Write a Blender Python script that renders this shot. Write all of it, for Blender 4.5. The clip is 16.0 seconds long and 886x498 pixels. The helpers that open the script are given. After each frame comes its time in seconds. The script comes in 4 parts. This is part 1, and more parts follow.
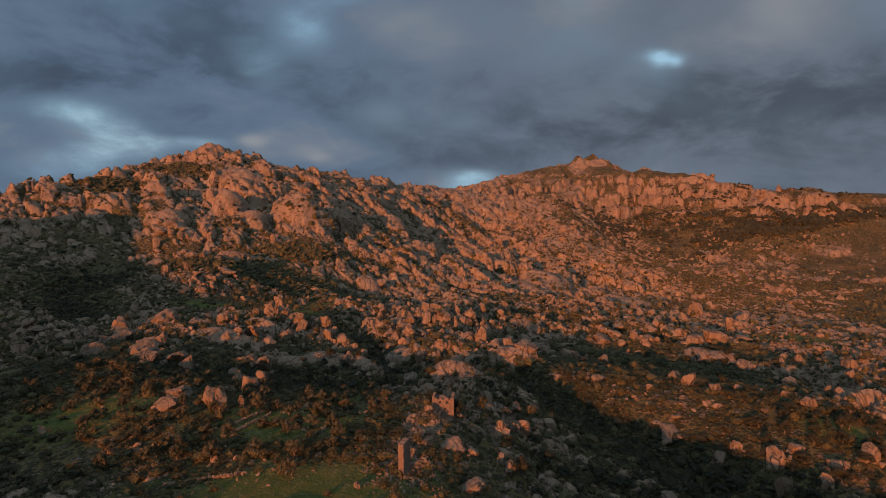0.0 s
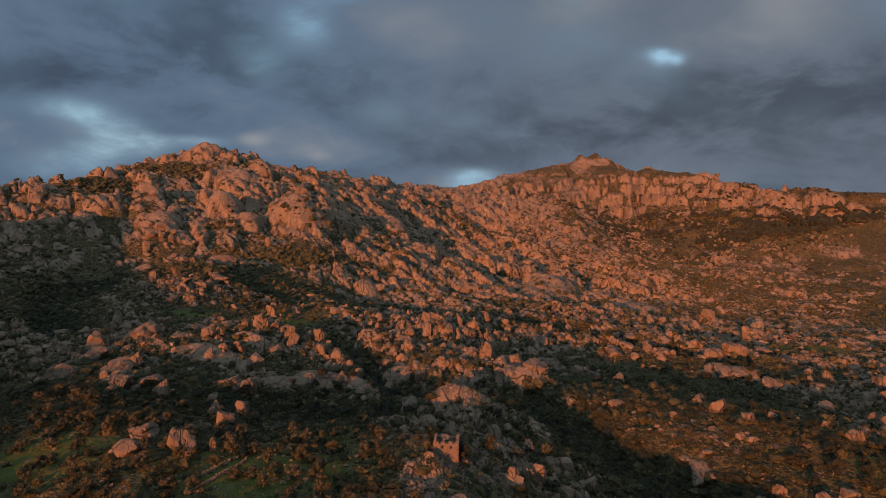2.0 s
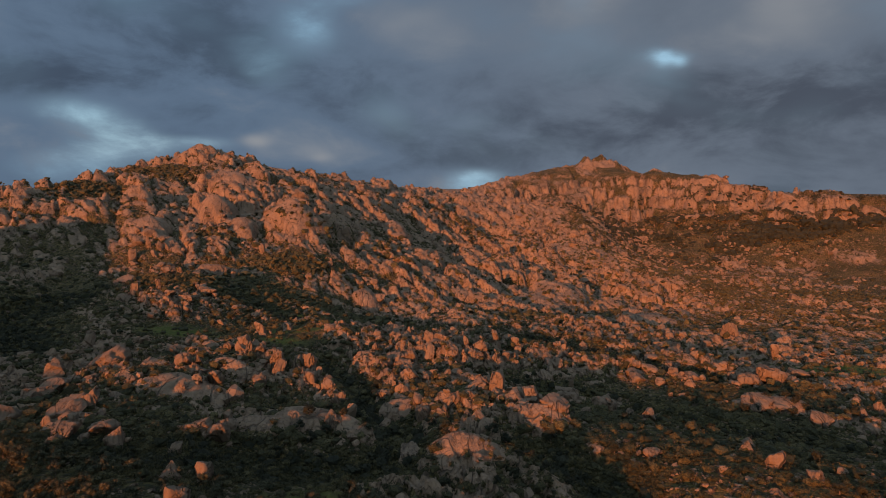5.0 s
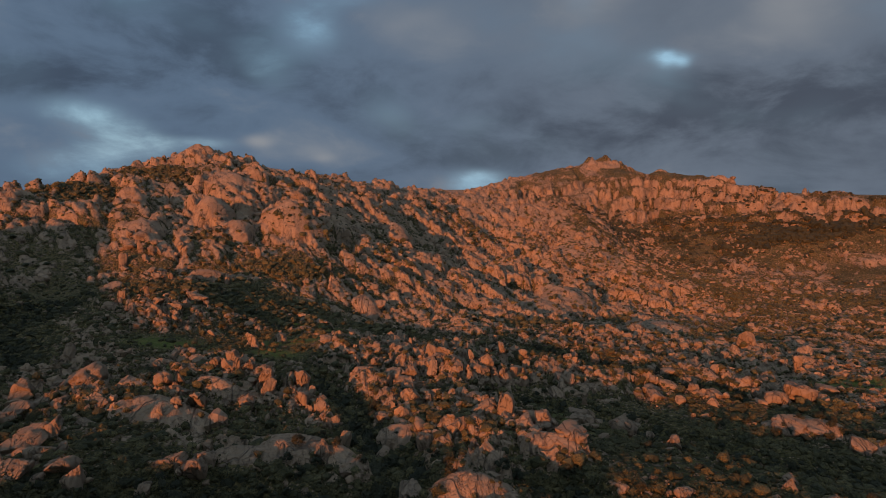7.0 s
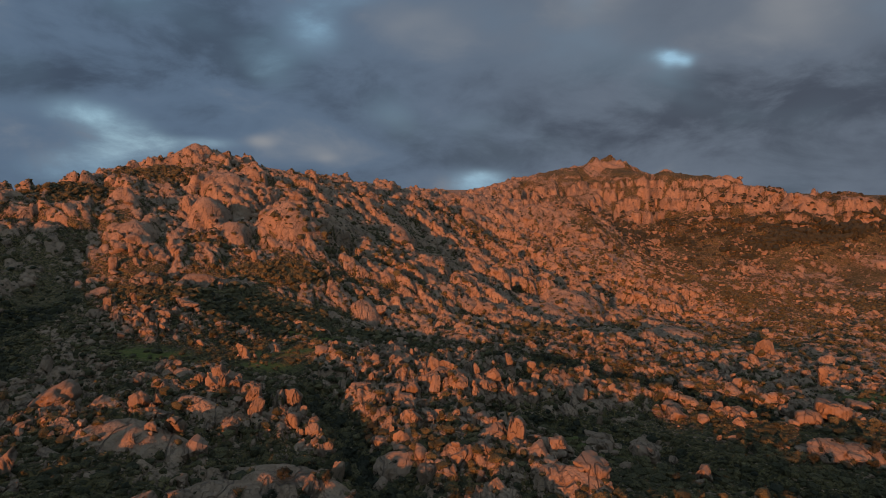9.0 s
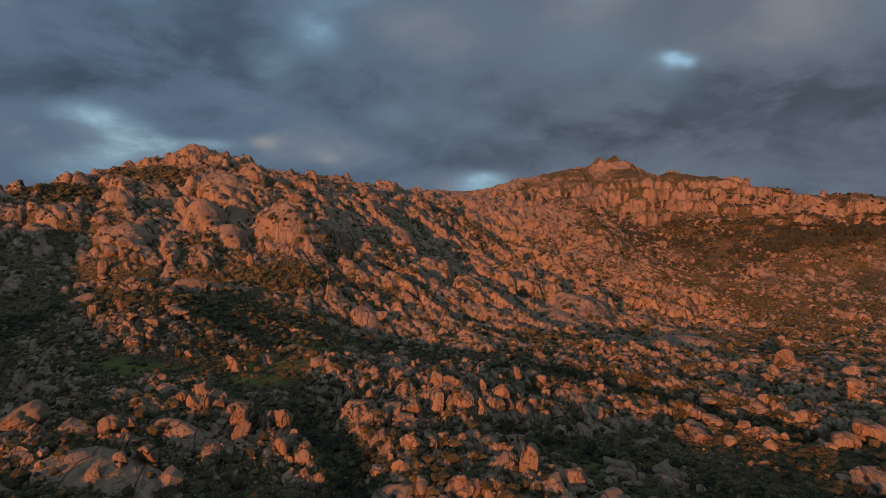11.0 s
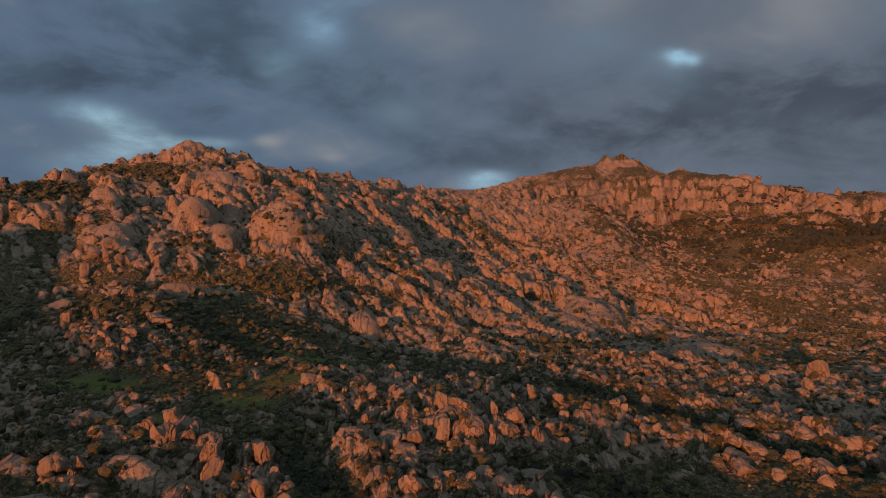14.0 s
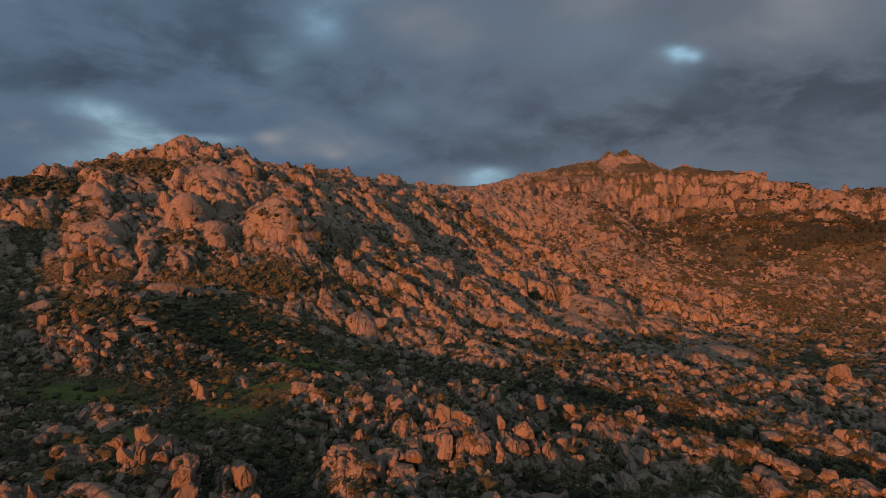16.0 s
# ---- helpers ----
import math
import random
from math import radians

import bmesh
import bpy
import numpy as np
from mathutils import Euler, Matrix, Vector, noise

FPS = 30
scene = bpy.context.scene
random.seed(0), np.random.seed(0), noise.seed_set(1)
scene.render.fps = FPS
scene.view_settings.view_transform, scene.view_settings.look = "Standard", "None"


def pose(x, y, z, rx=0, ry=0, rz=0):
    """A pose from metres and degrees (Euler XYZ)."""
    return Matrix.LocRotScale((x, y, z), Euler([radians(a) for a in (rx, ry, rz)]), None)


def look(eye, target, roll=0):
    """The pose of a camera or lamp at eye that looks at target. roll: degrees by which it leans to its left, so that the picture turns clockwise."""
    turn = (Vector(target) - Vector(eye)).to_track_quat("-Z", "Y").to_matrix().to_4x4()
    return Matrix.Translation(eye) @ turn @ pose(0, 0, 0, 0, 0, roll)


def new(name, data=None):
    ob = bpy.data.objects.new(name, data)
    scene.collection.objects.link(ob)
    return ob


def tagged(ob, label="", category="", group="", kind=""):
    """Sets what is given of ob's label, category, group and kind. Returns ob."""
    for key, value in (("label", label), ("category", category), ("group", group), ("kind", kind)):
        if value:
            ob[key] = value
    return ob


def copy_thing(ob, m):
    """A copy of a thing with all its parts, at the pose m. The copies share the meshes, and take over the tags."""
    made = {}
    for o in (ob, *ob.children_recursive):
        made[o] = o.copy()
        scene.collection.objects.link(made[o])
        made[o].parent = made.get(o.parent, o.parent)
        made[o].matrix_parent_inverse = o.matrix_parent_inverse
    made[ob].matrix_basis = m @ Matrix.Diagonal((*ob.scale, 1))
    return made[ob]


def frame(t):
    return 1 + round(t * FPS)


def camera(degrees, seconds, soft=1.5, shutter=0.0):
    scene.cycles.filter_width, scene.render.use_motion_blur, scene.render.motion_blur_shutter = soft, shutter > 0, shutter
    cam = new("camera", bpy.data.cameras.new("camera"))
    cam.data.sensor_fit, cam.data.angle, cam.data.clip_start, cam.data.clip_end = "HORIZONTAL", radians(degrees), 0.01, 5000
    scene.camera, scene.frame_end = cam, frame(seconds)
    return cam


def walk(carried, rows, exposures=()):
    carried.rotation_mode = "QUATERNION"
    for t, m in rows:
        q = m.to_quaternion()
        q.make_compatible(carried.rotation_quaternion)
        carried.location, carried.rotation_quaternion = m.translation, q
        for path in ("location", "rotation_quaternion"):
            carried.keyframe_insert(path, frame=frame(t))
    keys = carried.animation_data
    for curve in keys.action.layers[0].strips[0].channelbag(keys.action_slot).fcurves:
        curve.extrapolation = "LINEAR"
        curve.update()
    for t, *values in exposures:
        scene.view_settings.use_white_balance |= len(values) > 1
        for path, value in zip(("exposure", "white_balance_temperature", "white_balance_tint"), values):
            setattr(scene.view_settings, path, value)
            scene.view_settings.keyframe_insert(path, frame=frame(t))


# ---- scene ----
cam = camera(73.76, 16.0, soft=0.48)
# seconds, eye x y z, pitch, yaw
PATH = [
    (0.0, -0.0, 0.0, 0.0, -7.898, -2.089),
    (0.5, 0.08, 6.66, 0.61, -7.942, -2.072),
    (1.0, 0.16, 13.29, 1.18, -7.976, -2.06),
    (1.5, 0.23, 19.9, 1.71, -8.001, -2.05),
    (2.0, 0.3, 26.48, 2.21, -8.031, -2.03),
    (2.5, 0.36, 33.03, 2.66, -8.038, -2.004),
    (3.0, 0.42, 39.56, 3.07, -8.013, -1.976),
    (3.5, 0.47, 46.06, 3.45, -7.969, -1.94),
    (4.0, 0.51, 52.54, 3.78, -7.937, -1.887),
    (4.5, 0.55, 58.96, 4.03, -7.919, -1.831),
    (5.0, 0.57, 65.35, 4.25, -7.899, -1.777),
    (5.5, 0.6, 71.75, 4.47, -7.879, -1.724),
    (6.0, 0.63, 78.14, 4.68, -7.859, -1.67),
    (6.5, 0.66, 84.51, 4.86, -7.848, -1.614),
    (7.0, 0.67, 90.83, 4.96, -7.858, -1.548),
    (7.5, 0.68, 97.12, 5.02, -7.859, -1.489),
    (8.0, 0.68, 103.38, 5.04, -7.864, -1.434),
    (8.5, 0.68, 109.62, 5.02, -7.862, -1.38),
    (9.0, 0.67, 115.83, 4.96, -7.859, -1.319),
    (9.5, 0.65, 121.99, 4.82, -7.839, -1.254),
    (10.0, 0.63, 128.12, 4.64, -7.811, -1.192),
    (10.5, 0.6, 134.25, 4.47, -7.782, -1.129),
    (11.0, 0.58, 140.38, 4.29, -7.753, -1.066),
    (11.5, 0.55, 146.49, 4.08, -7.709, -0.998),
    (12.0, 0.51, 152.54, 3.78, -7.622, -0.924),
    (12.5, 0.47, 158.56, 3.45, -7.573, -0.86),
    (13.0, 0.42, 164.56, 3.07, -7.614, -0.8),
    (13.5, 0.36, 170.53, 2.66, -7.734, -0.743),
    (14.0, 0.3, 176.48, 2.21, -7.891, -0.7),
    (14.5, 0.23, 182.4, 1.71, -8.041, -0.673),
    (15.0, 0.16, 188.29, 1.18, -8.146, -0.665),
    (15.5, 0.08, 194.15, 0.59, -8.171, -0.65),
    (16.0, -0.0, 200.0, 0.0, -8.197, -0.635),
]
walk(cam, [(t, pose(x, y, z, 90 + pitch, 0, yaw)) for t, x, y, z, pitch, yaw in PATH], exposures=[(0.0, 0.56), (16.0, 0.42)])

# ---- light ----
SUN_AZ, SUN_EL = radians(27), radians(12.2)      # behind the camera's start, to its left, near the horizon
to_sun = Vector((-math.sin(SUN_AZ) * math.cos(SUN_EL), -math.cos(SUN_AZ) * math.cos(SUN_EL), math.sin(SUN_EL)))
sun_data = bpy.data.lights.new("sun", "SUN")
sun_data.energy, sun_data.angle, sun_data.color = 5.2, radians(0.6), (1.0, 0.302, 0.106)
sun = new("sun", sun_data)
sun.matrix_world = look((0, 0, 900), Vector((0, 0, 900)) - to_sun)


class Nodes:
    """Short hand for building node trees."""

    def __init__(self, tree):
        self.tree = tree
        tree.nodes.clear()

    def add(self, kind, **values):
        n = self.tree.nodes.new(kind)
        for k, v in values.items():
            if k in ("operation", "blend_type", "noise_dimensions", "feature", "attribute_name", "data_type", "interpolation_type",
                     "sky_type", "sun_disc", "sun_elevation", "sun_rotation", "vector_type", "distance", "voronoi_dimensions", "clamp"):
                set_plain(n, k, v)
            else:
                n.inputs[k.replace("_", " ") if k.replace("_", " ") in n.inputs else k].default_value = v
        return n

    def link(self, a, b):
        self.tree.links.new(a, b)

    def math(self, op, a, b=0.0, c=0.0, clamp=False):
        n = self.tree.nodes.new("ShaderNodeMath")
        n.operation, n.use_clamp = op, clamp
        for i, v in enumerate((a, b, c)):
            if isinstance(v, (int, float)):
                n.inputs[i].default_value = v
            else:
                self.link(v, n.inputs[i])
        return n.outputs[0]

    def mix(self, fac, a, b):
        n = self.tree.nodes.new("ShaderNodeMix")
        n.data_type = "RGBA"
        for sock, v in ((n.inputs[0], fac), (n.inputs[6], a), (n.inputs[7], b)):
            if isinstance(v, (int, float)):
                sock.default_value = v
            elif isinstance(v, tuple):
                sock.default_value = (*v, 1.0)
            else:
                self.link(v, sock)
        return n.outputs[2]

    def smooth(self, v, lo, hi, a=0.0, b=1.0):
        n = self.tree.nodes.new("ShaderNodeMapRange")
        n.interpolation_type = "SMOOTHSTEP"
        self.link(v, n.inputs[0])
        for i, x in enumerate((lo, hi, a, b)):
            n.inputs[1 + i].default_value = x
        return n.outputs[0]

    def noise(self, vec, scale, detail=4.0, rough=0.55, distortion=0.0):
        n = self.tree.nodes.new("ShaderNodeTexNoise")
        if vec is not None:
            self.link(vec, n.inputs["Vector"])
        n.inputs["Scale"].default_value, n.inputs["Detail"].default_value = scale, detail
        n.inputs["Roughness"].default_value, n.inputs["Distortion"].default_value = rough, distortion
        return n.outputs[0]


def set_plain(n, k, v):
    if k == "sky_type":
        n.sky_type = v
    elif k == "sun_disc":
        n.sun_disc = v
    elif k == "sun_elevation":
        n.sun_elevation = v
    elif k == "sun_rotation":
        n.sun_rotation = v


# ---- sky: broken grey cloud with blue gaps ----
world = bpy.data.worlds.new("world")
scene.world = world
world.use_nodes = True
w = Nodes(world.node_tree)
sky = w.add("ShaderNodeTexSky", sky_type="NISHITA", sun_disc=False, sun_elevation=SUN_EL, sun_rotation=math.pi + SUN_AZ)
coord = w.tree.nodes.new("ShaderNodeTexCoord").outputs["Generated"]
sep = w.tree.nodes.new("ShaderNodeSeparateXYZ")
w.link(coord, sep.inputs[0])
dx, dy, dz = sep.outputs
azim = w.math("ARCTAN2", dx, dy)
elev = w.math("ARCSINE", dz)
comb = w.tree.nodes.new("ShaderNodeCombineXYZ")
w.link(w.math("MULTIPLY", azim, 1.0), comb.inputs[0])
w.link(w.math("MULTIPLY", elev, 2.0), comb.inputs[1])
deck = comb.outputs[0]
big = w.noise(deck, 4.2, 3.0, 0.45, 0.2)
fine = w.noise(deck, 7.0, 8.0, 0.6, 0.3)
wob = w.math("SUBTRACT", fine, 0.5)


def puff(rows, base):
    """Adds soft-edged masses to a field: bearing right of +y, height over the horizon, half width, half height (degrees), strength."""
    field = base
    for az, el, wide, tall, strength in rows:
        u = w.math("MULTIPLY", w.math("SUBTRACT", azim, radians(az)), 1 / radians(wide))
        v = w.math("MULTIPLY", w.math("SUBTRACT", elev, radians(el)), 1 / radians(tall))
        r = w.math("ADD", w.math("ADD", w.math("MULTIPLY", u, u), w.math("MULTIPLY", v, v)), w.math("MULTIPLY", wob, 3.6))
        field = w.math("ADD", field, w.math("MULTIPLY", w.math("POWER", 2.718, w.math("MULTIPLY", r, -1.0)), strength))
    return field


# lighter (+) and darker (-) masses of the cloud deck
MASSES = [(-1.0, 13.5, 9.0, 4.0, 0.20), (33.0, 13.5, 8.0, 5.0, 0.24), (15.5, 14.0, 4.0, 4.0, 0.12), (-34.0, 12.5, 8.0, 4.0, -0.04), (12.0, 11.0, 8.0, 5.0, 0.14), (-18.0, 11.5, 8.0, 4.5, -0.18), (-31.0, 7.2, 8.0, 1.3, -0.14),
          (4.0, 8.5, 13.0, 1.5, -0.06), (16.0, 3.5, 14.0, 3.0, -0.08), (30.0, 6.0, 10.0, 3.0, -0.24), (-15.5, 2.4, 1.5, 0.7, 0.38), (-9.6, 0.8, 1.3, 0.6, 0.20), (-36.0, 4.6, 4.0, 1.2, 0.14), (-9.5, 1.5, 5.0, 1.2, 0.14), (25.0, 6.5, 6.0, 1.0, 0.10)]
# thin places where the blue shows through
BREAKS = [(21.7, 9.4, 0.8, 0.6, 0.55), (23.0, 9.1, 0.7, 0.45, 0.5), (22.3, 9.6, 1.8, 0.6, 0.35), (4.0, -1.7, 3.0, 1.1, 0.95), (5.6, -0.9, 2.0, 0.6, 0.35), (-29.3, 4.5, 2.8, 1.1, 0.56), (-27.3, 3.0, 3.0, 1.3, 0.58), (-25.0, 1.6, 2.8, 1.0, 0.52), (-30.5, 0.3, 3.8, 1.5, 0.58), (-20.0, 2.1, 2.6, 0.6, 0.55), (-10.0, 12.0, 2.0, 1.6, 0.3), (-12.0, 13.0, 2.8, 3.0, 0.28), (-14.4, 8.4, 2.6, 2.6, 0.16), (-3.2, 5.0, 3.0, 1.8, 0.17),
          (4.0, 4.2, 3.0, 1.3, 0.15), (-24.0, 13.5, 7.0, 3.0, 0.16), (14.0, 15.5, 2.0, 2.5, 0.22), (21.5, 8.8, 3.2, 2.2, 0.18), (-8.0, 15.5, 4.0, 1.5, 0.25)]
light = puff(MASSES, w.math("ADD", 0.40, w.math("ADD", w.math("MULTIPLY", w.math("SUBTRACT", big, 0.5), 0.8), w.math("MULTIPLY", wob, 0.75))))
open_sky = puff(BREAKS, w.math("MULTIPLY", w.math("SUBTRACT", big, 0.52), -0.9))
total = w.smooth(open_sky, 0.0, 1.1)
east = w.smooth(azim, radians(-24), radians(26))          # cooler in the west, warmer grey in the east
grey = w.mix(w.smooth(light, 0.12, 0.50), w.mix(east, (0.045, 0.065, 0.099), (0.055, 0.067, 0.091)), w.mix(east, (0.086, 0.128, 0.190), (0.106, 0.130, 0.168)))
grey = w.mix(w.smooth(light, 0.45, 1.0), grey, (0.25, 0.255, 0.265))
tint = w.tree.nodes.new("ShaderNodeMix")
tint.data_type, tint.blend_type = "RGBA", "MULTIPLY"
tint.inputs[0].default_value = 1.0
w.link(sky.outputs[0], tint.inputs[6])
tint.inputs[7].default_value = (0.10, 0.10, 0.10, 1)
blue = w.mix(0.75, tint.outputs[2], (0.24, 0.42, 0.58))
final = w.mix(total, grey, blue)
bg = w.tree.nodes.new("ShaderNodeBackground")
bg.inputs[1].default_value = 0.86
# the sky is brighter on the sunset side, boosted out of view to fill the shade
glow = w.smooth(w.math("ADD", w.math("MULTIPLY", dx, to_sun.x), w.math("MULTIPLY", dy, to_sun.y)), -0.1, 0.9)
final = w.mix(w.math("MULTIPLY", glow, 0.7), final, (0.56, 0.60, 0.68))
# and lighter overhead, out of view, added to lift the shade on the land
final = w.mix(w.math("MULTIPLY", w.smooth(elev, radians(24), radians(60)), 0.8), final, (0.38, 0.49, 0.65))
w.link(final, bg.inputs[0])
out = w.tree.nodes.new("ShaderNodeOutputWorld")
w.link(bg.outputs[0], out.inputs[0])


# ---- materials ----
def material(name, rough=0.9):
    m = bpy.data.materials.new(name)
    m.use_nodes = True
    n = Nodes(m.node_tree)
    b = n.tree.nodes.new("ShaderNodeBsdfPrincipled")
    o = n.tree.nodes.new("ShaderNodeOutputMaterial")
    n.link(b.outputs[0], o.inputs[0])
    b.inputs["Roughness"].default_value = rough
    b.inputs["Specular IOR Level"].default_value = 0.25
    pos = n.tree.nodes.new("ShaderNodeNewGeometry").outputs["Position"]
    return m, n, b, pos


def bumped(n, b, height, strength, dist):
    k = n.tree.nodes.new("ShaderNodeBump")
    k.inputs["Strength"].default_value, k.inputs["Distance"].default_value = strength, dist
    n.link(height, k.inputs["Height"])
    n.link(k.outputs[0], b.inputs["Normal"])


def fissures(n, pos, scale, width):
    """Long wandering joint lines in the rock: 1 in the crack, 0 on the faces."""
    lay = n.tree.nodes.new("ShaderNodeMapping")
    lay.inputs["Rotation"].default_value, lay.inputs["Scale"].default_value = (0.3, 0.25, 0.6), (1.0, 0.4, 0.5)
    n.link(pos, lay.inputs[0])
    v = n.noise(lay.outputs[0], scale, 3.0, 0.45, 0.3)
    return n.smooth(n.math("ABSOLUTE", n.math("SUBTRACT", v, 0.5)), width, width * 0.15)


def granite_colour(n, pos):
    """Pinkish-grey granite with joints, dark lichen streaks running down, and pale fresh patches."""
    stretch = n.tree.nodes.new("ShaderNodeMapping")
    n.link(pos, stretch.inputs[0])
    stretch.inputs["Scale"].default_value = (1.0, 1.0, 0.3)
    a = n.noise(pos, 0.05, 5.0, 0.6)
    s = n.noise(stretch.outputs[0], 0.55, 6.0, 0.68, 0.8)
    g = n.noise(pos, 1.5, 5.0, 0.72)
    m = n.noise(pos, 0.3, 4.0, 0.6)
    c = n.mix(n.smooth(a, 0.35, 0.68), (0.192, 0.142, 0.091), (0.268, 0.198, 0.127))
    c = n.mix(n.math("MULTIPLY", n.smooth(m, 0.50, 0.64), 0.45), c, (0.208, 0.172, 0.123))
    c = n.mix(n.math("MULTIPLY", n.smooth(s, 0.50, 0.64), 0.42), c, (0.120, 0.098, 0.078))
    c = n.mix(n.math("MULTIPLY", n.smooth(g, 0.50, 0.66), 0.24), c, (0.110, 0.096, 0.078))
    c = n.mix(n.math("MULTIPLY", n.smooth(g, 0.46, 0.34), 0.35), c, (0.320, 0.238, 0.152))
    wide, thin = fissures(n, pos, 0.07, 0.016), fissures(n, pos, 0.26, 0.018)
    crack = n.math("MAXIMUM", wide, n.math("MULTIPLY", thin, 0.6))
    c = n.mix(n.math("MULTIPLY", crack, 0.55), c, (0.055, 0.048, 0.038))
    h = n.math("SUBTRACT", n.math("ADD", n.math("MULTIPLY", s, 0.6), n.math("MULTIPLY", g, 0.3)), n.math("MULTIPLY", crack, 1.0))
    return c, h


mat_granite, n, b, pos = material("granite", 0.92)
c, h = granite_colour(n, pos)
ob_rand = n.tree.nodes.new("ShaderNodeNewGeometry").outputs["Random Per Island"]
c = n.mix(n.math("ADD", 0.10, n.math("MULTIPLY", ob_rand, 0.42)), c, (0.120, 0.094, 0.066))
n.link(c, b.inputs["Base Color"])
bumped(n, b, h, 1.0, 1.3)

mat_ground, n, b, pos = material("hillside", 0.95)
c, h = granite_colour(n, pos)
rock_at = n.tree.nodes.new("ShaderNodeAttribute")
rock_at.attribute_name = "rock"
meadow_at = n.tree.nodes.new("ShaderNodeAttribute")
meadow_at.attribute_name = "meadow"
v1, v2, v3 = n.noise(pos, 0.02, 4.0), n.noise(pos, 0.22, 5.0, 0.65), n.noise(pos, 0.8, 5.0, 0.72)
clump = n.tree.nodes.new("ShaderNodeTexVoronoi")
clump.inputs["Scale"].default_value = 0.55
n.link(pos, clump.inputs["Vector"])
bush = n.smooth(n.math("ADD", clump.outputs["Distance"], n.math("MULTIPLY", n.math("SUBTRACT", v3, 0.5), 0.7)), 0.62, 0.35)
scrub = n.mix(n.smooth(v1, 0.4, 0.62), (0.070, 0.063, 0.021), (0.118, 0.096, 0.036))
scrub = n.mix(n.math("MULTIPLY", bush, 0.8), scrub, (0.019, 0.024, 0.010))
scrub = n.mix(n.math("MULTIPLY", n.smooth(v2, 0.52, 0.68), 0.7), scrub, (0.016, 0.020, 0.010))
grass = n.mix(n.smooth(v2, 0.4, 0.65), (0.058, 0.084, 0.013), (0.104, 0.104, 0.024))
veg = n.mix(meadow_at.outputs["Fac"], scrub, grass)


def stones(size, share):
    """Stones lying in the scrub: 1 on a stone, and how high it stands."""
    vor = n.tree.nodes.new("ShaderNodeTexVoronoi")
    vor.inputs["Scale"].default_value = 1 / size
    n.link(pos, vor.inputs["Vector"])
    cell = n.tree.nodes.new("ShaderNodeSeparateColor")
    n.link(vor.outputs["Color"], cell.inputs[0])
    d = n.math("ADD", vor.outputs["Distance"], n.math("ADD", n.math("MULTIPLY", n.math("SUBTRACT", v3, 0.5), 1.0), n.math("MULTIPLY", n.math("SUBTRACT", v2, 0.5), 0.6)))
    there = n.math("LESS_THAN", cell.outputs[0], n.math("ADD", share, n.math("MULTIPLY", rock_at.outputs["Fac"], 0.9)))
    top = n.math("MULTIPLY", n.smooth(d, 0.52, 0.18), there)
    return n.math("MULTIPLY", n.smooth(d, 0.46, 0.38), there), top


on1, up1 = stones(1.15, 0.20)
on2, up2 = stones(3.7, 0.08)
open_land = n.math("SUBTRACT", 1.0, n.math("MULTIPLY", meadow_at.outputs["Fac"], 0.75))
on = n.math("MULTIPLY", n.math("MAXIMUM", on1, on2), open_land)
up = n.math("MULTIPLY", n.math("ADD", n.math("MULTIPLY", up1, 0.7), n.math("MULTIPLY", up2, 2.0)), open_land)
edge = n.math("ADD", rock_at.outputs["Fac"], n.math("MULTIPLY", n.math("SUBTRACT", v2, 0.5), 1.0))
veg = n.mix(on, veg, c)
n.link(n.mix(n.smooth(edge, 0.30, 0.44), veg, c), b.inputs["Base Color"])
is_rock = n.smooth(edge, 0.30, 0.44)
loose = n.math("ADD", n.math("ADD", v3, up), n.math("MULTIPLY", n.math("MULTIPLY", bush, 0.8), n.math("SUBTRACT", 1.0, meadow_at.outputs["Fac"])))
bumped(n, b, n.math("ADD", n.math("MULTIPLY", h, is_rock), n.math("MULTIPLY", loose, n.math("SUBTRACT", 1.0, n.math("MULTIPLY", is_rock, 0.85)))), 1.0, 1.4)


def leaf_material(name, dark, light):
    m, n, b, pos = material(name, 0.85)
    r = n.tree.nodes.new("ShaderNodeNewGeometry").outputs["Random Per Island"]
    v = n.noise(pos, 0.12, 3.0)
    col = n.mix(n.math("MULTIPLY", n.math("ADD", r, n.smooth(v, 0.35, 0.65)), 0.5), dark, light)
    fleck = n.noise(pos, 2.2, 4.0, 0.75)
    # near-black where the leaf bump is low
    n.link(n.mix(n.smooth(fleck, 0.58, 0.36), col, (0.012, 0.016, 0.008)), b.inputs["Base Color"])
    bumped(n, b, fleck, 1.0, 0.5)
    return m


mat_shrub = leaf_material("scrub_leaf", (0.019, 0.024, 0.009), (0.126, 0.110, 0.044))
# darker copy of the leaf: evergreen, with gully and far-hollow shade in its colour
mat_shaded_evergreen = leaf_material("shaded_evergreen_leaf", (0.010, 0.015, 0.008), (0.044, 0.046, 0.024))
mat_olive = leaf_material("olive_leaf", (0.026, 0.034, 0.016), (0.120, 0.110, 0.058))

mat_bark, n, b, pos = material("bark", 0.95)
n.link(n.mix(n.noise(pos, 3.0, 4.0), (0.09, 0.07, 0.05), (0.19, 0.16, 0.13)), b.inputs["Base Color"])

mat_masonry, n, b, pos = material("masonry", 0.93)
st = n.tree.nodes.new("ShaderNodeTexVoronoi")
mp = n.tree.nodes.new("ShaderNodeMapping")
mp.inputs["Scale"].default_value = (1.7, 1.7, 3.0)
n.link(pos, mp.inputs[0])
n.link(mp.outputs[0], st.inputs["Vector"])
joint = n.smooth(st.outputs["Distance"], 0.32, 0.62)
gr = n.noise(pos, 1.4, 5.0, 0.65)
c = n.mix(n.smooth(gr, 0.35, 0.7), (0.33, 0.245, 0.175), (0.23, 0.175, 0.130))
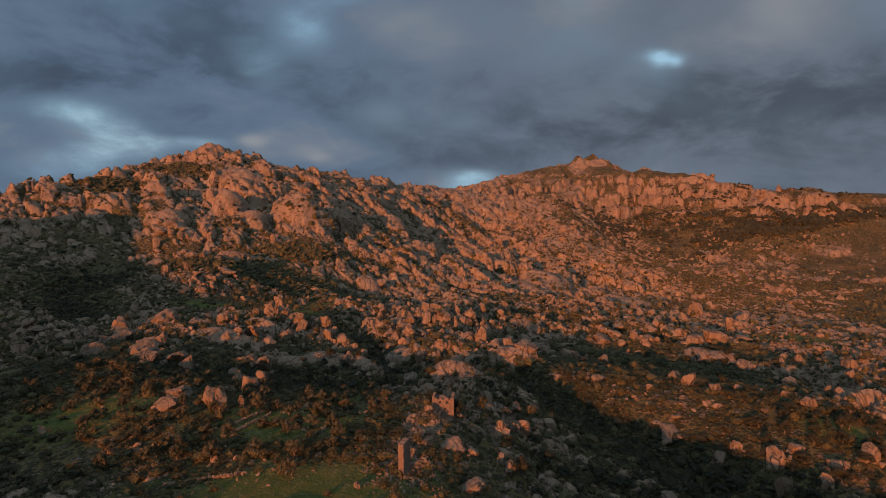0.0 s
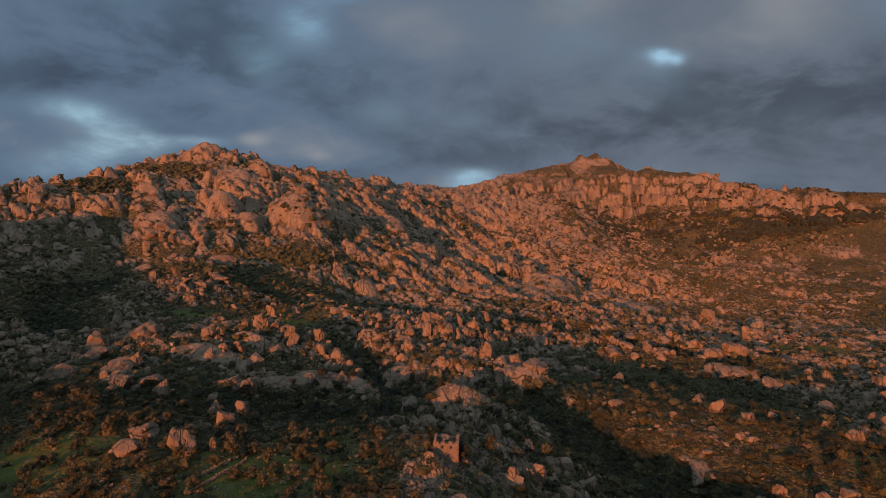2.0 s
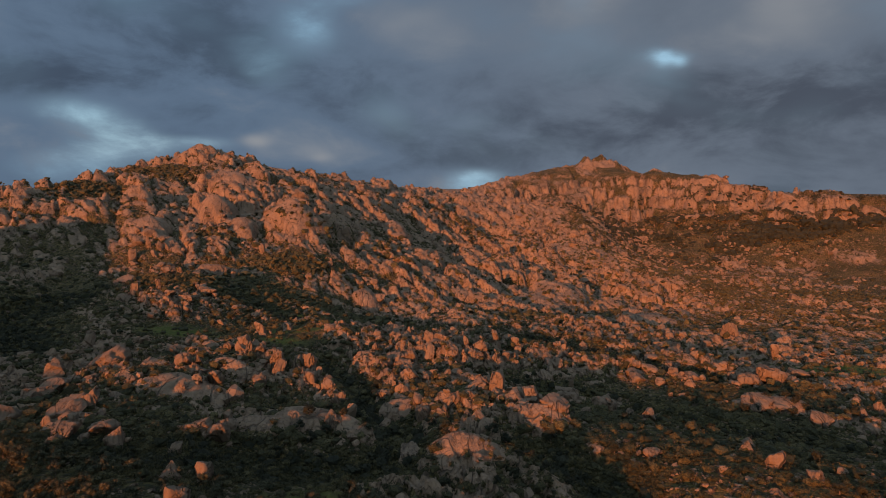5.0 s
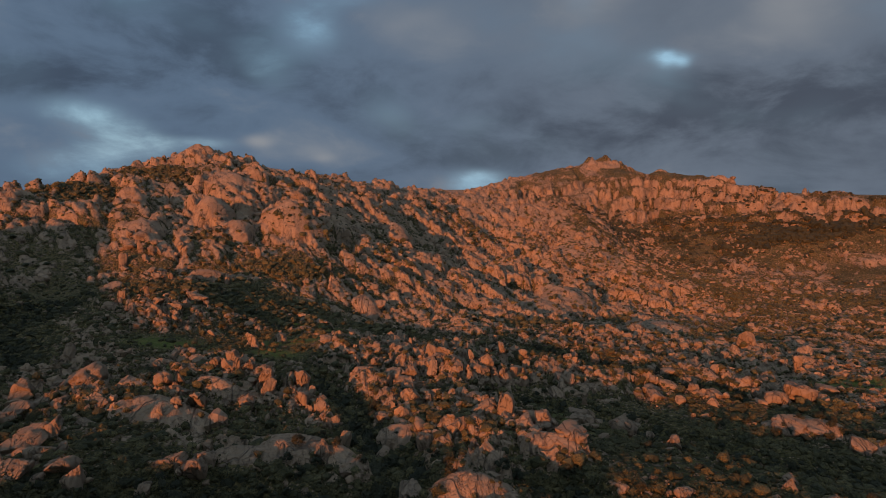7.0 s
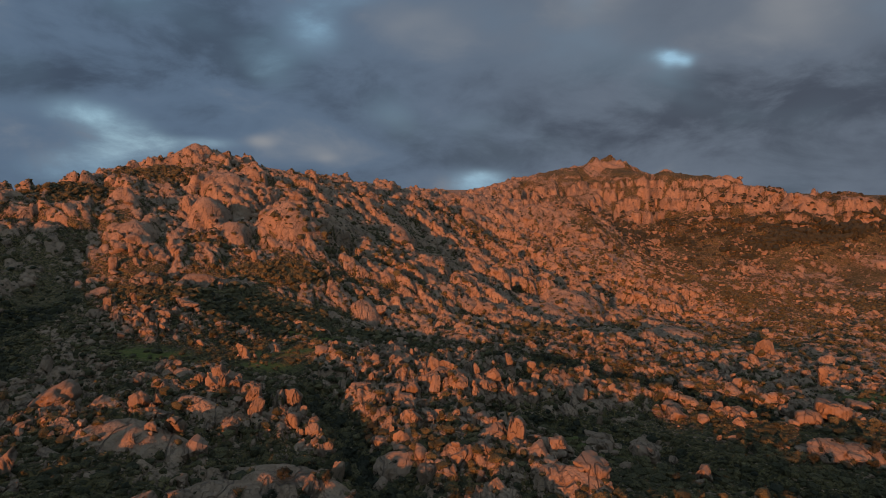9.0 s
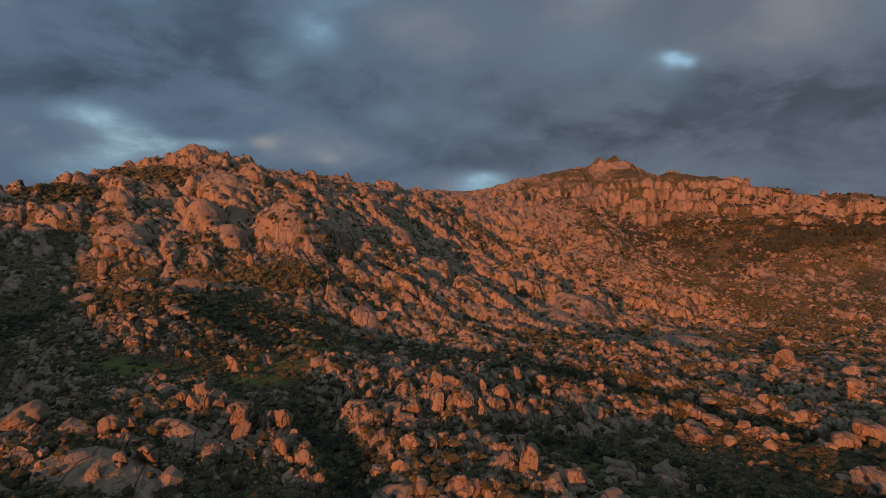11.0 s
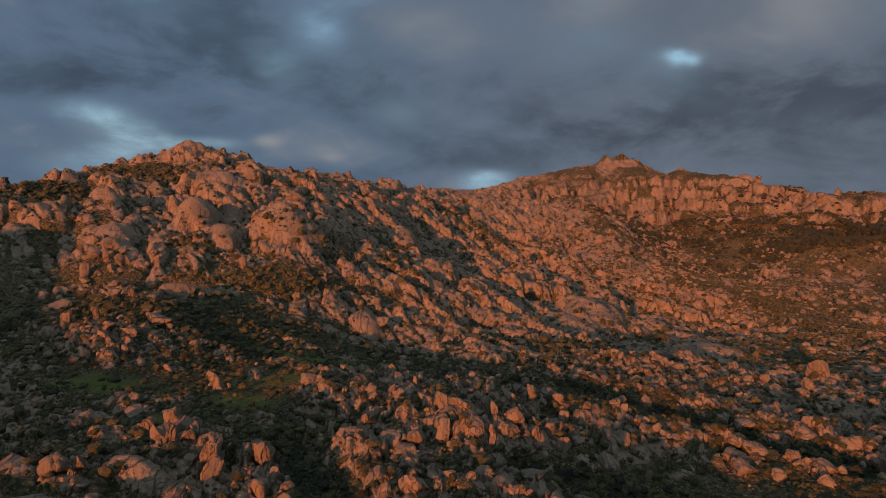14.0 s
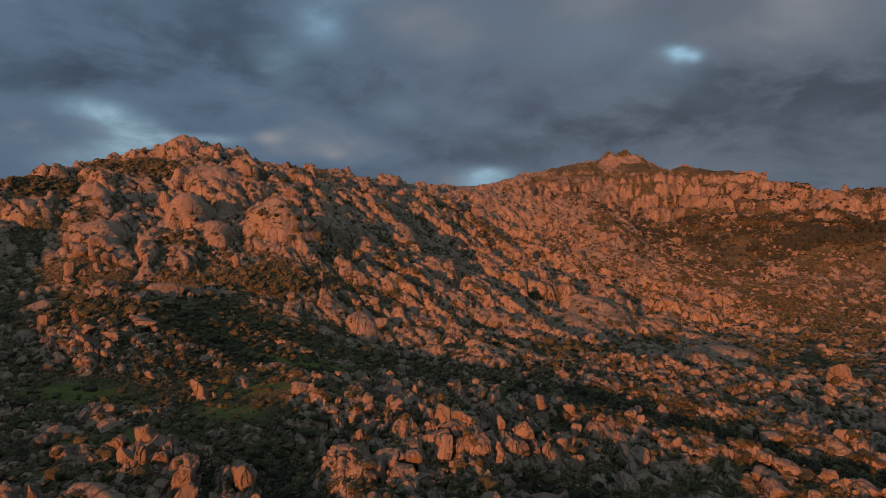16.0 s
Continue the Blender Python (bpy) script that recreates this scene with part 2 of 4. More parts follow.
c = n.mix(n.math("MULTIPLY", joint, 0.65), c, (0.12, 0.095, 0.072))
n.link(c, b.inputs["Base Color"])
bumped(n, b, n.math("SUBTRACT", gr, joint), 0.9, 0.12)

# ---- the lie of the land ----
# Survey of each landform, plus unseen rises added for shade: x, y, height (metres, the flight's height is 0).
CASTLE_SPUR = [(-8, 120, -74), (-6, 137, -75), (-2, 160, -77), (5, 178, -78), (12, 205, -85), (12, 230, -91), (11, 249, -93)]
ORCHARD = [(-113, 199, -80), (-74, 169, -76), (-124, 234, -80), (-37, 169, -79), (-42, 188, -79), (-20, 185, -82), (-61, 188, -76), (-60, 130, -76), (-130, 130, -82), (-185, 225, -86)]
WEST_KNOLL = [(-176, 327, -98), (-173, 373, -101), (-156, 349, -94), (-78, 272, -90), (-123, 291, -88), (-233, 303, -99), (-115, 260, -84)]
HOLLOW = [(-41, 252, -98), (-62, 371, -108), (-29, 281, -101), (-38, 329, -107), (-86, 318, -103), (-8, 294, -103), (10, 277, -97)]
EAST_BOWL = [(25, 191, -89), (48, 219, -94), (64, 210, -100), (82, 206, -102), (109, 191, -98), (141, 218, -94), (110, 239, -96), (40, 150, -92), (100, 130, -100), (195, 186, -100)]
EAST_BENCH = [(46, 298, -101), (77, 338, -111), (98, 312, -108), (175, 318, -116), (272, 389, -133), (202, 413, -123), (327, 513, -147), (35, 338, -103), (39, 365, -110), (257, 277, -119)]
MIDDLE_CRAGS = [(-13, 412, -111), (-12, 432, -113), (-58, 479, -110), (-67, 524, -122), (-110, 466, -111), (-119, 490, -117), (19, 424, -111), (43, 400, -119), (66, 432, -124)]
WEST_MEADOW = [(-94, 386, -100), (-123, 349, -95), (-155, 431, -111), (-187, 459, -110), (-143, 475, -116), (-76, 461, -118), (-34, 437, -120), (-251, 421, -108)]
EAST_MOUNDS = [(138, 444, -121), (166, 441, -125), (114, 481, -125), (199, 559, -139), (225, 528, -152), (262, 526, -152), (113, 438, -131), (143, 401, -126), (182, 609, -143), (25, 504, -126), (71, 487, -123)]
VALLEY = [(37, 662, -147), (81, 641, -150), (-57, 699, -152), (32, 751, -156), (114, 797, -168), (158, 700, -160), (238, 784, -178), (388, 836, -196), (447, 815, -197), (-20, 600, -146), (503, 834, -207)]
LEFT_FLANK = [(-197, 609, -91), (-227, 596, -90), (-231, 669, -101), (-311, 671, -98), (-246, 542, -95), (-268, 506, -107), (-305, 705, -78), (-359, 687, -84), (-327, 521, -90), (-450, 560, -80), (-160, 590, -114), (-130, 640, -122)]
MOUNTAIN_FACE = [(-110, 735, -112), (-120, 817, -95), (-170, 830, -70), (-203, 895, -66), (-282, 831, -64), (-217, 769, -80), (-377, 850, -30), (-430, 842, -42), (-388, 886, -38), (-45, 1055, -98), (-40, 808, -120), (-210, 1050, -27), (-60, 900, -112)]
EAST_FLANK = [(40, 1100, -158), (215, 1150, -178), (371, 1400, -130), (419, 1250, -184), (385, 1520, -114), (400, 1700, -104), (425, 1950, -92), (461, 1185, -192), (238, 971, -190), (398, 951, -212), (485, 927, -210), (140, 1000, -165), (120, 1350, -140), (230, 1500, -132)]
WEST_CREST = [(-800, 760, -50), (-487, 800, -25), (-491, 865, -18), (-506, 960, -16), (-503, 1060, -4), (-474, 1110, 2), (-431, 1120, 17), (-405, 1170, 34), (-386, 1175, 28), (-349, 1180, 16), (-287, 1210, 6), (-213, 1250, -12), (-182, 1400, -28), (-122, 1560, -33), (-35, 1640, -52), (63, 1750, -73)]
FAR_CREST = [(176, 2150, -88), (275, 2280, -58), (417, 2300, -28), (519, 2380, -2), (632, 2400, 8), (708, 2400, 22), (773, 2330, -12), (818, 2150, -10), (891, 2050, -24), (950, 1980, -30), (998, 1900, -56), (1018, 1800, -80), (1069, 1740, -63), (1147, 1650, -70), (1260, 1600, -84), (1500, 1500, -95)]
CORRIE = [(585, 1895, -172), (709, 1860, -140), (600, 1650, -212), (885, 1590, -150), (800, 1500, -215), (911, 1400, -232), (540, 1480, -228), (520, 1300, -215), (548, 2020, -108), (730, 1980, -95), (700, 1150, -215), (1000, 1200, -225), (260, 1950, -130)]
# invented hills out of view, raised to throw shade over the near slopes
UNSEEN_SHADE_RISE = [(0, 0, -84), (10, 65, -66), (60, 65, -69), (110, 60, -77), (-5, 65, -69), (-48, 60, -66), (-107, 60, -58), (-134, 60, -54), (-196, 60, -49), (-217, 60, -44),
                (-281, 60, -32), (-339, 60, -22), (-440, 60, 6), (-511, 60, 28), (-600, 60, 42), (-720, 60, 42), (-250, 150, -52), (-205, 160, -60), (-420, 200, -65), (-520, 300, -5),
                (-590, 330, 48), (150, 50, -104)]
ROUND_ABOUT = [(-300, -200, -85), (0, -300, -95), (300, -200, -110), (700, 100, -140), (-800, 200, -110), (-640, 1050, -75), (-620, 900, -62), (1250, 2050, -170), (1120, 2150, -150),
               (1400, 1850, -160), (800, 600, -200), (1600, 900, -210), (-700, 1300, -60), (-300, 1600, -90), (0, 2300, -160), (800, 2800, -90), (1500, 2200, -130),
               (-1500, 1500, -150), (-1800, -600, -140), (1800, -800, -160), (0, -1800, -130), (2600, 2600, -150), (-1500, 3200, -160), (300, 3600, -160)]
SURVEY = np.array(CASTLE_SPUR + ORCHARD + WEST_KNOLL + HOLLOW + EAST_BOWL + EAST_BENCH + MIDDLE_CRAGS + WEST_MEADOW + EAST_MOUNDS + VALLEY
                  + LEFT_FLANK + MOUNTAIN_FACE + EAST_FLANK + WEST_CREST + FAR_CREST + CORRIE + UNSEEN_SHADE_RISE + ROUND_ABOUT, float)


def surface_weights(p):
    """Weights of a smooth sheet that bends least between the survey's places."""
    d = np.hypot(p[:, None, 0] - p[None, :, 0], p[:, None, 1] - p[None, :, 1])
    k = np.sqrt(d * d + 18.0 ** 2)
    size = len(p)
    a = np.zeros((size + 1, size + 1))
    a[:size, :size] = k - np.eye(size) * 6.0
    a[:size, size] = a[size, :size] = 1
    return np.linalg.solve(a, np.r_[p[:, 2], 0])


WEIGHTS = surface_weights(SURVEY)


def base_height(x, y):
    x, y = np.asarray(x, float), np.asarray(y, float)
    z = np.full(x.shape, WEIGHTS[-1])
    for (sx, sy, _), k in zip(SURVEY, WEIGHTS[:-1]):
        z = z + k * np.sqrt((x - sx) ** 2 + (y - sy) ** 2 + 324.0)
    return z


def scramble(i, j, seed):
    """A repeatable random number from 0 to 1 for each lattice cell."""
    v = (i.astype(np.int64) * 374761393 + j.astype(np.int64) * 668265263 + seed * 974711) & 0x7FFFFFFF
    v = ((v ^ (v >> 13)) * 1274126177) & 0x7FFFFFFF
    v = ((v ^ (v >> 16)) * 2246822519) & 0x7FFFFFFF
    return (v & 0xFFFFF) / 0xFFFFF


def value_noise(x, y, size, seed):
    u, v = x / size, y / size
    i, j = np.floor(u), np.floor(v)
    a, b = u - i, v - j
    a, b = a * a * (3 - 2 * a), b * b * (3 - 2 * b)
    i, j = i.astype(np.int64), j.astype(np.int64)
    lo = scramble(i, j, seed) * (1 - a) + scramble(i + 1, j, seed) * a
    hi = scramble(i, j + 1, seed) * (1 - a) + scramble(i + 1, j + 1, seed) * a
    return lo * (1 - b) + hi * b


def fbm(x, y, size, seed, octaves=4):
    total, amp, norm = 0.0, 1.0, 0.0
    for o in range(octaves):
        total = total + amp * value_noise(x + 37.1 * o, y - 19.7 * o, size / 2 ** o, seed + o)
        norm, amp = norm + amp, amp * 0.5
    return total / norm


def lumps(x, y, size, seed, squeeze=1.0, share=0.7):
    """Rounded lumps of about that size, one in most cells; squeeze lengthens them along the fall of the west mountain."""
    x = x + (fbm(x, y, size * 1.5, seed + 50, 2) - 0.5) * size * 0.9
    y = (y + (fbm(x, y, size * 1.5, seed + 60, 2) - 0.5) * size * 0.9) / squeeze
    u, v = x / size, y / size
    i, j = np.floor(u).astype(np.int64), np.floor(v).astype(np.int64)
    best = np.zeros(np.shape(x))
    for di in (-1, 0, 1):
        for dj in (-1, 0, 1):
            ci, cj = i + di, j + dj
            r1, r2 = scramble(ci, cj, seed), scramble(ci, cj, seed + 7)
            r3, r4 = scramble(ci, cj, seed + 13), scramble(ci, cj, seed + 19)
            radius = 0.42 + 0.42 * r3
            d2 = ((u - ci - r1) ** 2 + (v - cj - r2) ** 2) / radius ** 2
            top = np.sqrt(np.clip(1 - d2, 0, 1)) * (0.35 + 0.65 * r3) * (r4 < share)
            best = np.maximum(best, top)
    return best


def joints(x, y, size, seed, squeeze=1.0):
    """Jointed rock: for each place the height of its block (0 to 1, tilted tops) and how far it lies from the block's edge."""
    x = x + (fbm(x, y, size * 1.4, seed + 50, 2) - 0.5) * size * 0.8
    y = (y + (fbm(x, y, size * 1.4, seed + 60, 2) - 0.5) * size * 0.8) / squeeze
    u, v = x / size, y / size
    i, j = np.floor(u).astype(np.int64), np.floor(v).astype(np.int64)
    first, second, high = np.full(np.shape(x), 9.0), np.full(np.shape(x), 9.0), np.zeros(np.shape(x))
    for di in (-1, 0, 1):
        for dj in (-1, 0, 1):
            ci, cj = i + di, j + dj
            du, dv = u - ci - scramble(ci, cj, seed), v - cj - scramble(ci, cj, seed + 7)
            d = np.sqrt(du * du + dv * dv)
            r, tu, tv = scramble(ci, cj, seed + 13), scramble(ci, cj, seed + 19) - 0.5, scramble(ci, cj, seed + 23) - 0.5
            top = r + 0.9 * (du * tu + dv * tv)
            near = d < first
            second = np.where(near, first, np.minimum(second, d))
            high = np.where(near, top, high)
            first = np.where(near, d, first)
    edge = second - first
    return high, 1 - np.exp(-(edge / 0.13) ** 1.4)


def blob(x, y, cx, cy, rx, ry, turn=0.0):
    c, s = math.cos(radians(turn)), math.sin(radians(turn))
    u, v = ((x - cx) * c + (y - cy) * s) / rx, ((y - cy) * c - (x - cx) * s) / ry
    return np.exp(-(u * u + v * v))


MEADOWS = [(-39.7, 173.9, 34, 22, 0), (-29.9, 127.8, 40, 22, 0), (-107.5, 185.6, 30, 22, 20), (-128, 424, 28, 13, 10), (-94.6, 498.6, 30, 14, 10), (72.2, 361.4, 14, 26, 0), (-93.8, 579.7, 50, 14, 0), (-29.5, 211.7, 14, 22, 0), (-175, 480.1, 30, 14, 0), (303.4, 473.7, 60, 26, 0), (157, 204, 15, 13, -20), (-98, 462, 18, 11, 5)]
# Slopes of closed dark scrub on the mountains: x, y, half width, half depth, turn
SCRUB_SLOPES = [(-405, 1028, 62, 30, 0), (-125, 838, 48, 22, 8), (-165, 655, 30, 14, 0), (-150, 728, 46, 18, 10), (-34, 850, 13, 60, 28), (-60, 968, 13, 52, 30), (16, 1410, 36, 40, 0),
                (94, 1327, 44, 52, 20), (-175, 590, 62, 20, 0), (-95, 634, 62, 22, 0), (-228, 764, 40, 13, 12), (-455, 900, 50, 46, 0), (100, 676, 50, 22, -8)]
# Slabs and domes of bare rock: x, y, half width, half depth, turn, height
NEAR_SLABS = [(-115.5, 328.1, 15, 15, -10, 5), (-99.3, 326.1, 12, 12, 20, 4), (-50.5, 309.2, 24, 13, -28, 5), (-28.5, 295.4, 15, 8, -35, 4), (-64.5, 297.9, 16, 11, 0, 4),
              (-96.8, 360.4, 17, 7, -25, 6), (50.1, 300.5, 15, 10, -35, 7), (189.3, 356.5, 18, 12, 10, 6), (11.9, 259.3, 18, 13, 0, 9)]
MOUNTAIN_DOMES = [(-166, 846, 44, 44, 20, 29), (-272, 852, 26, 36, 15, 24), (-225, 800, 17, 28, 20, 14), (-62, 705, 16, 22, 0, 12), (-45, 1050, 20, 26, 0, 14), (205, 905, 40, 50, 30, 16),
                  (150, 830, 30, 40, 20, 10), (184, 865, 34, 46, 20, 14), (-300, 1010, 40, 40, 0, 10), (-400, 1168, 46, 32, 0, 7), (330, 1250, 60, 80, 20, 12), (250, 700, 36, 30, 0, 8),
                  (-320, 760, 24, 30, 10, 8), (-378, 852, 15, 20, 20, 14), (-360, 842, 9, 22, 25, 9), (-405, 1170, 30, 26, 10, 8), (-440, 1140, 26, 20, 0, 6)]
FAR_TOWERS = [(620, 2350, 36, 30, 0, 8.8), (701, 2350, 42, 34, 0, 12), (665, 2340, 20, 20, 0, 5.6), (823, 2170, 26, 26, 0, 8), (940, 2010, 14, 16, 0, 6.4), (968, 1990, 28, 24, 0, 8),
              (1038, 1890, 18, 20, 0, 7.2), (1086, 1770, 13, 16, 0, 6.4), (1110, 1740, 16, 16, 0, 4), (1146, 1680, 14, 16, 0, 4.8), (1165, 1660, 13, 14, 0, 4.4),
              (280, 2280, 48, 30, 0, 5.6), (420, 2200, 40, 40, 0, 6.4), (-30, 1640, 14, 14, 0, 9), (-110, 1560, 16, 14, 0, 7)]
DOMES = NEAR_SLABS + MOUNTAIN_DOMES + FAR_TOWERS


# Wooded gullies: where they run, half width, depth
NEAR_GULLIES = [
    ([(-60, 558), (-27, 563), (32, 571), (64, 537), (92, 515), (115, 500), (144, 470), (165, 438), (197, 418)], 15, 11),
    ([(38, 407), (55, 400), (78, 390), (102, 377), (115, 343), (133, 327), (155, 304), (222, 292)], 14, 9),
    ([(-62, 410), (-38, 371), (-26, 337), (-12, 309), (-7, 286), (-20, 259)], 11, 8),
    ([(-104, 249), (-67, 262), (-39, 258), (-14, 258)], 16, 6),
    ([(40, 275), (55, 257), (72, 227), (84, 214), (92, 198), (102, 177), (100, 140)], 14, 8)]
MOUNTAIN_GULLIES = [
    ([(-195, 627), (-156, 590), (-117, 566), (-60, 558)], 12, 4),
    ([(-328, 607), (-286, 554), (-300, 500), (-250, 440)], 20, 10),
    ([(800, 2300), (760, 2130), (705, 1900)], 15, 24),
    ([(352, 2290), (330, 2120), (300, 1980)], 14, 18),
    ([(560, 2330), (560, 2180), (570, 2020)], 11, 14)]
GULLIES = NEAR_GULLIES + MOUNTAIN_GULLIES


def gully_share(x, y):
    """1 along the bed of a gully to 0 outside, and the depth there."""
    share, depth = np.zeros(np.shape(x)), np.zeros(np.shape(x))
    for line, half, deep in GULLIES:
        d = np.full(np.shape(x), 1e9)
        for (x0, y0), (x1, y1) in zip(line, line[1:]):
            t = np.clip(((x - x0) * (x1 - x0) + (y - y0) * (y1 - y0)) / ((x1 - x0) ** 2 + (y1 - y0) ** 2), 0, 1)
            d = np.minimum(d, np.hypot(x - x0 - t * (x1 - x0), y - y0 - t * (y1 - y0)))
        k = np.exp(-(d / half) ** 2)
        share, depth = np.maximum(share, k), np.maximum(depth, k * deep)
    return share, depth


def dome_cover(x, y):
    """1 well inside a bare dome or slab, where no loose block lies."""
    cover = np.zeros(np.shape(x))
    for cx, cy, rx, ry, turn, h in DOMES:
        cover = np.maximum(cover, blob(x, y, cx, cy, rx * 0.9, ry * 0.9, turn))
    return np.clip(cover * 2 - 0.5, 0, 1)


def rockiness(x, y):
    """0 on meadow and scrub to 1 on bare crags."""
    r = 0.56 + 0.9 * (fbm(x, y, 120, 3, 3) - 0.5) + 0.7 * (fbm(x, y, 38, 9, 3) - 0.5)
    high = np.clip((y - 560) / 250, 0, 1)
    r = r + 0.20 * high + 0.18 * blob(x, y, -20, 470, 60, 70) - 0.45 * blob(x, y, -100, 180, 80, 50) - 0.12 * blob(x, y, 160, 290, 120, 90)
    r = r + 0.16 * blob(x, y, -30, 900, 160, 220) + 0.28 * blob(x, y, -100, 930, 80, 90) + 0.4 * blob(x, y, -190, 860, 120, 110) - 0.35 * blob(x, y, -120, 770, 90, 26) - 0.12 * blob(x, y, 560, 1700, 220, 170) - 0.12 * blob(x, y, 6, 165, 22, 32) - 0.25 * blob(x, y, 46, 172, 26, 36) - 0.10 * blob(x, y, 95, 200, 75, 60) - 0.26 * blob(x, y, 160, 265, 90, 50) - 0.22 * blob(x, y, 175, 375, 60, 30) - 0.16 * blob(x, y, -40, 300, 60, 50) - 0.4 * blob(x, y, 900, 1500, 200, 60) - 0.45 * blob(x, y, -420, 1045, 60, 36) - 0.3 * blob(x, y, -300, 690, 50, 22) + 0.2 * blob(x, y, 230, 1300, 200, 260)
    for cx, cy, rx, ry, turn in MEADOWS:
        r = r - 0.7 * blob(x, y, cx, cy, rx, ry, turn)
    for cx, cy, rx, ry, turn in SCRUB_SLOPES:
        r = r - 0.46 * blob(x, y, cx, cy, rx, ry, turn)
    # far right: haze and cloud shade put into the cover as extra dark scrub
    r = r - 0.46 * np.clip((x - 250) / 300, 0, 1) * np.clip((y - 450) / 200, 0, 1)
    r = r - 0.75 * gully_share(x, y)[0]
    return np.clip(r, 0, 1)


def ground_parts(x, y):
    """Height, bare rock share and meadow share."""
    z = base_height(x, y) - gully_share(x, y)[1]
    far = np.clip((y - 500) / 400, 0, 1)
    rock = rockiness(x, y)
    meadow = np.zeros(np.shape(x))
    for cx, cy, rx, ry, turn in MEADOWS:
        meadow = np.maximum(meadow, blob(x, y, cx, cy, rx * 0.9, ry * 0.9, turn))
    meadow = np.clip(meadow * 1.5 - 0.2, 0, 1)
    calm = 1 - 0.85 * meadow
    z = z + calm * (6 * (fbm(x, y, 90, 21, 4) - 0.5) + far * 14 * (fbm(x, y, 160, 33, 4) - 0.5))
    smooth, swell = np.zeros(np.shape(x)), np.zeros(np.shape(x))
    for cx, cy, rx, ry, turn, h in DOMES:
        c, s = math.cos(radians(turn)), math.sin(radians(turn))
        wob = 1 + 1.1 * (fbm(x, y, rx * 0.9, 404, 3) - 0.5)
        u, v = ((x - cx) * c + (y - cy) * s) / rx, ((y - cy) * c - (x - cx) * s) / ry
        d = (u * u + v * v) * wob
        swell = swell + h * np.clip(1 - d, 0, 1) ** 0.82
        smooth = np.maximum(smooth, np.clip((1 - d) * 4, 0, 1))
    z = z + swell + 3.4 * blob(x, y, 2.0, 173.0, 4.2, 4.0)
    # fins and slabs lie along the fall of the west mountain
    c, s = math.cos(radians(38)), math.sin(radians(38))
    u, v = x * c + y * s, y * c - x * s
    h1, e1 = joints(u, v, 46, 101, 1.9)
    h2, e2 = joints(u, v, 19, 202, 1.8)
    h3, e3 = joints(u, v, 8.0, 303, 1.5)
    h4, e4 = joints(u, v, 3.6, 707, 1.3)
    l1, l2, l3, l4 = (np.clip(q, 0, 1.2) * k for q, k in ((h1, e1), (h2, e2), (h3, e3), (h4, e4)))
    crag = np.clip(blob(x, y, 10, 445, 75, 45) + blob(x, y, -80, 385, 34, 26) + blob(x, y, 200, 410, 60, 40) + blob(x, y, -230, 620, 90, 80), 0, 1)
    gain = np.clip(rock * 1.7 - 0.2, 0, 1) * np.clip((np.hypot(x, y) - 30) / 25, 0, 1) * (1 - 0.82 * smooth)
    z = z + gain * (far * 23 * (l1 - 0.42) + (0.4 + 0.6 * far + 0.45 * crag) * 11.0 * (l2 - 0.4) + (6.0 - 1.5 * far + 2.0 * crag) * (l3 - 0.3) + (1 - far) * 2.8 * (l4 - 0.3))
    # stepped cliffs under the far crest: tall fluted risers, scrubby treads
    cliff = np.clip(1.5 * (blob(x, y, 740, 2010, 360, 230, -22) + blob(x, y, 1090, 1640, 170, 130, -30) + blob(x, y, 430, 2080, 110, 150, 0)), 0, 1)
    fl0, fe0 = joints(x, y, 115, 808, 1.8)
    fl1, fe1 = joints(x, y, 48, 505, 1.2)
    fl2, fe2 = joints(x, y, 20, 606, 1.0)
    cliff = cliff * np.clip((-18 - z) / 30, 0, 1)
    sway = 95 * (fbm(x, y, 230, 77, 4) - 0.5)
    rise = (z + sway + 24 * fl0 + 12 * fl1 * fe1) / 34.0
    whole = np.floor(rise)
    part_up = np.clip((rise - whole - 0.34) / 0.20, 0, 1)
    riser = np.where((part_up > 0.02) & (part_up < 0.99), 1.0, 0.0)
    terr = (whole + part_up * part_up * (3 - 2 * part_up)) * 34.0 - sway - 24 * fl0 + 11 * fl2 * fe2 - 12 * (1 - fe0) - 4 * (1 - fe1)
    z = z + cliff * 0.92 * (terr - z - 8)
    # jagged towers along the far summit
    z = z + (1.2 * blob(x, y, 660, 2385, 160, 42) + 0.3 * blob(x, y, 815, 2175, 60, 40)) * (40 * lumps(x, y, 48, 911) ** 1.2 + 18 * lumps(x, y, 22, 919) - 7)
    bare = np.clip(np.maximum(gain * (0.25 * l1 * far + 0.55 * l2 + 0.45 * l3 + 0.12) * 1.2 * (0.3 + 0.7 * e2), smooth), 0, 1)
    bare = np.maximum(bare * (1 - 0.75 * cliff), cliff * (0.45 + 0.75 * riser) * (0.55 + 0.45 * fe1) * (0.4 + 0.6 * fe0) * np.clip(0.5 + fbm(x, y, 60, 88, 3), 0, 1))
    floor = np.maximum(blob(x, y, 680, 1710, 190, 110, -10), blob(x, y, 950, 1490, 220, 60, -14))
    bare = bare * (1 - 0.4 * np.clip(1.5 * floor, 0, 1))
    return z, bare, meadow


def ground_height(x, y):
    return ground_parts(np.asarray(x, float), np.asarray(y, float))[0]

# ---- end of the lie of the land ----


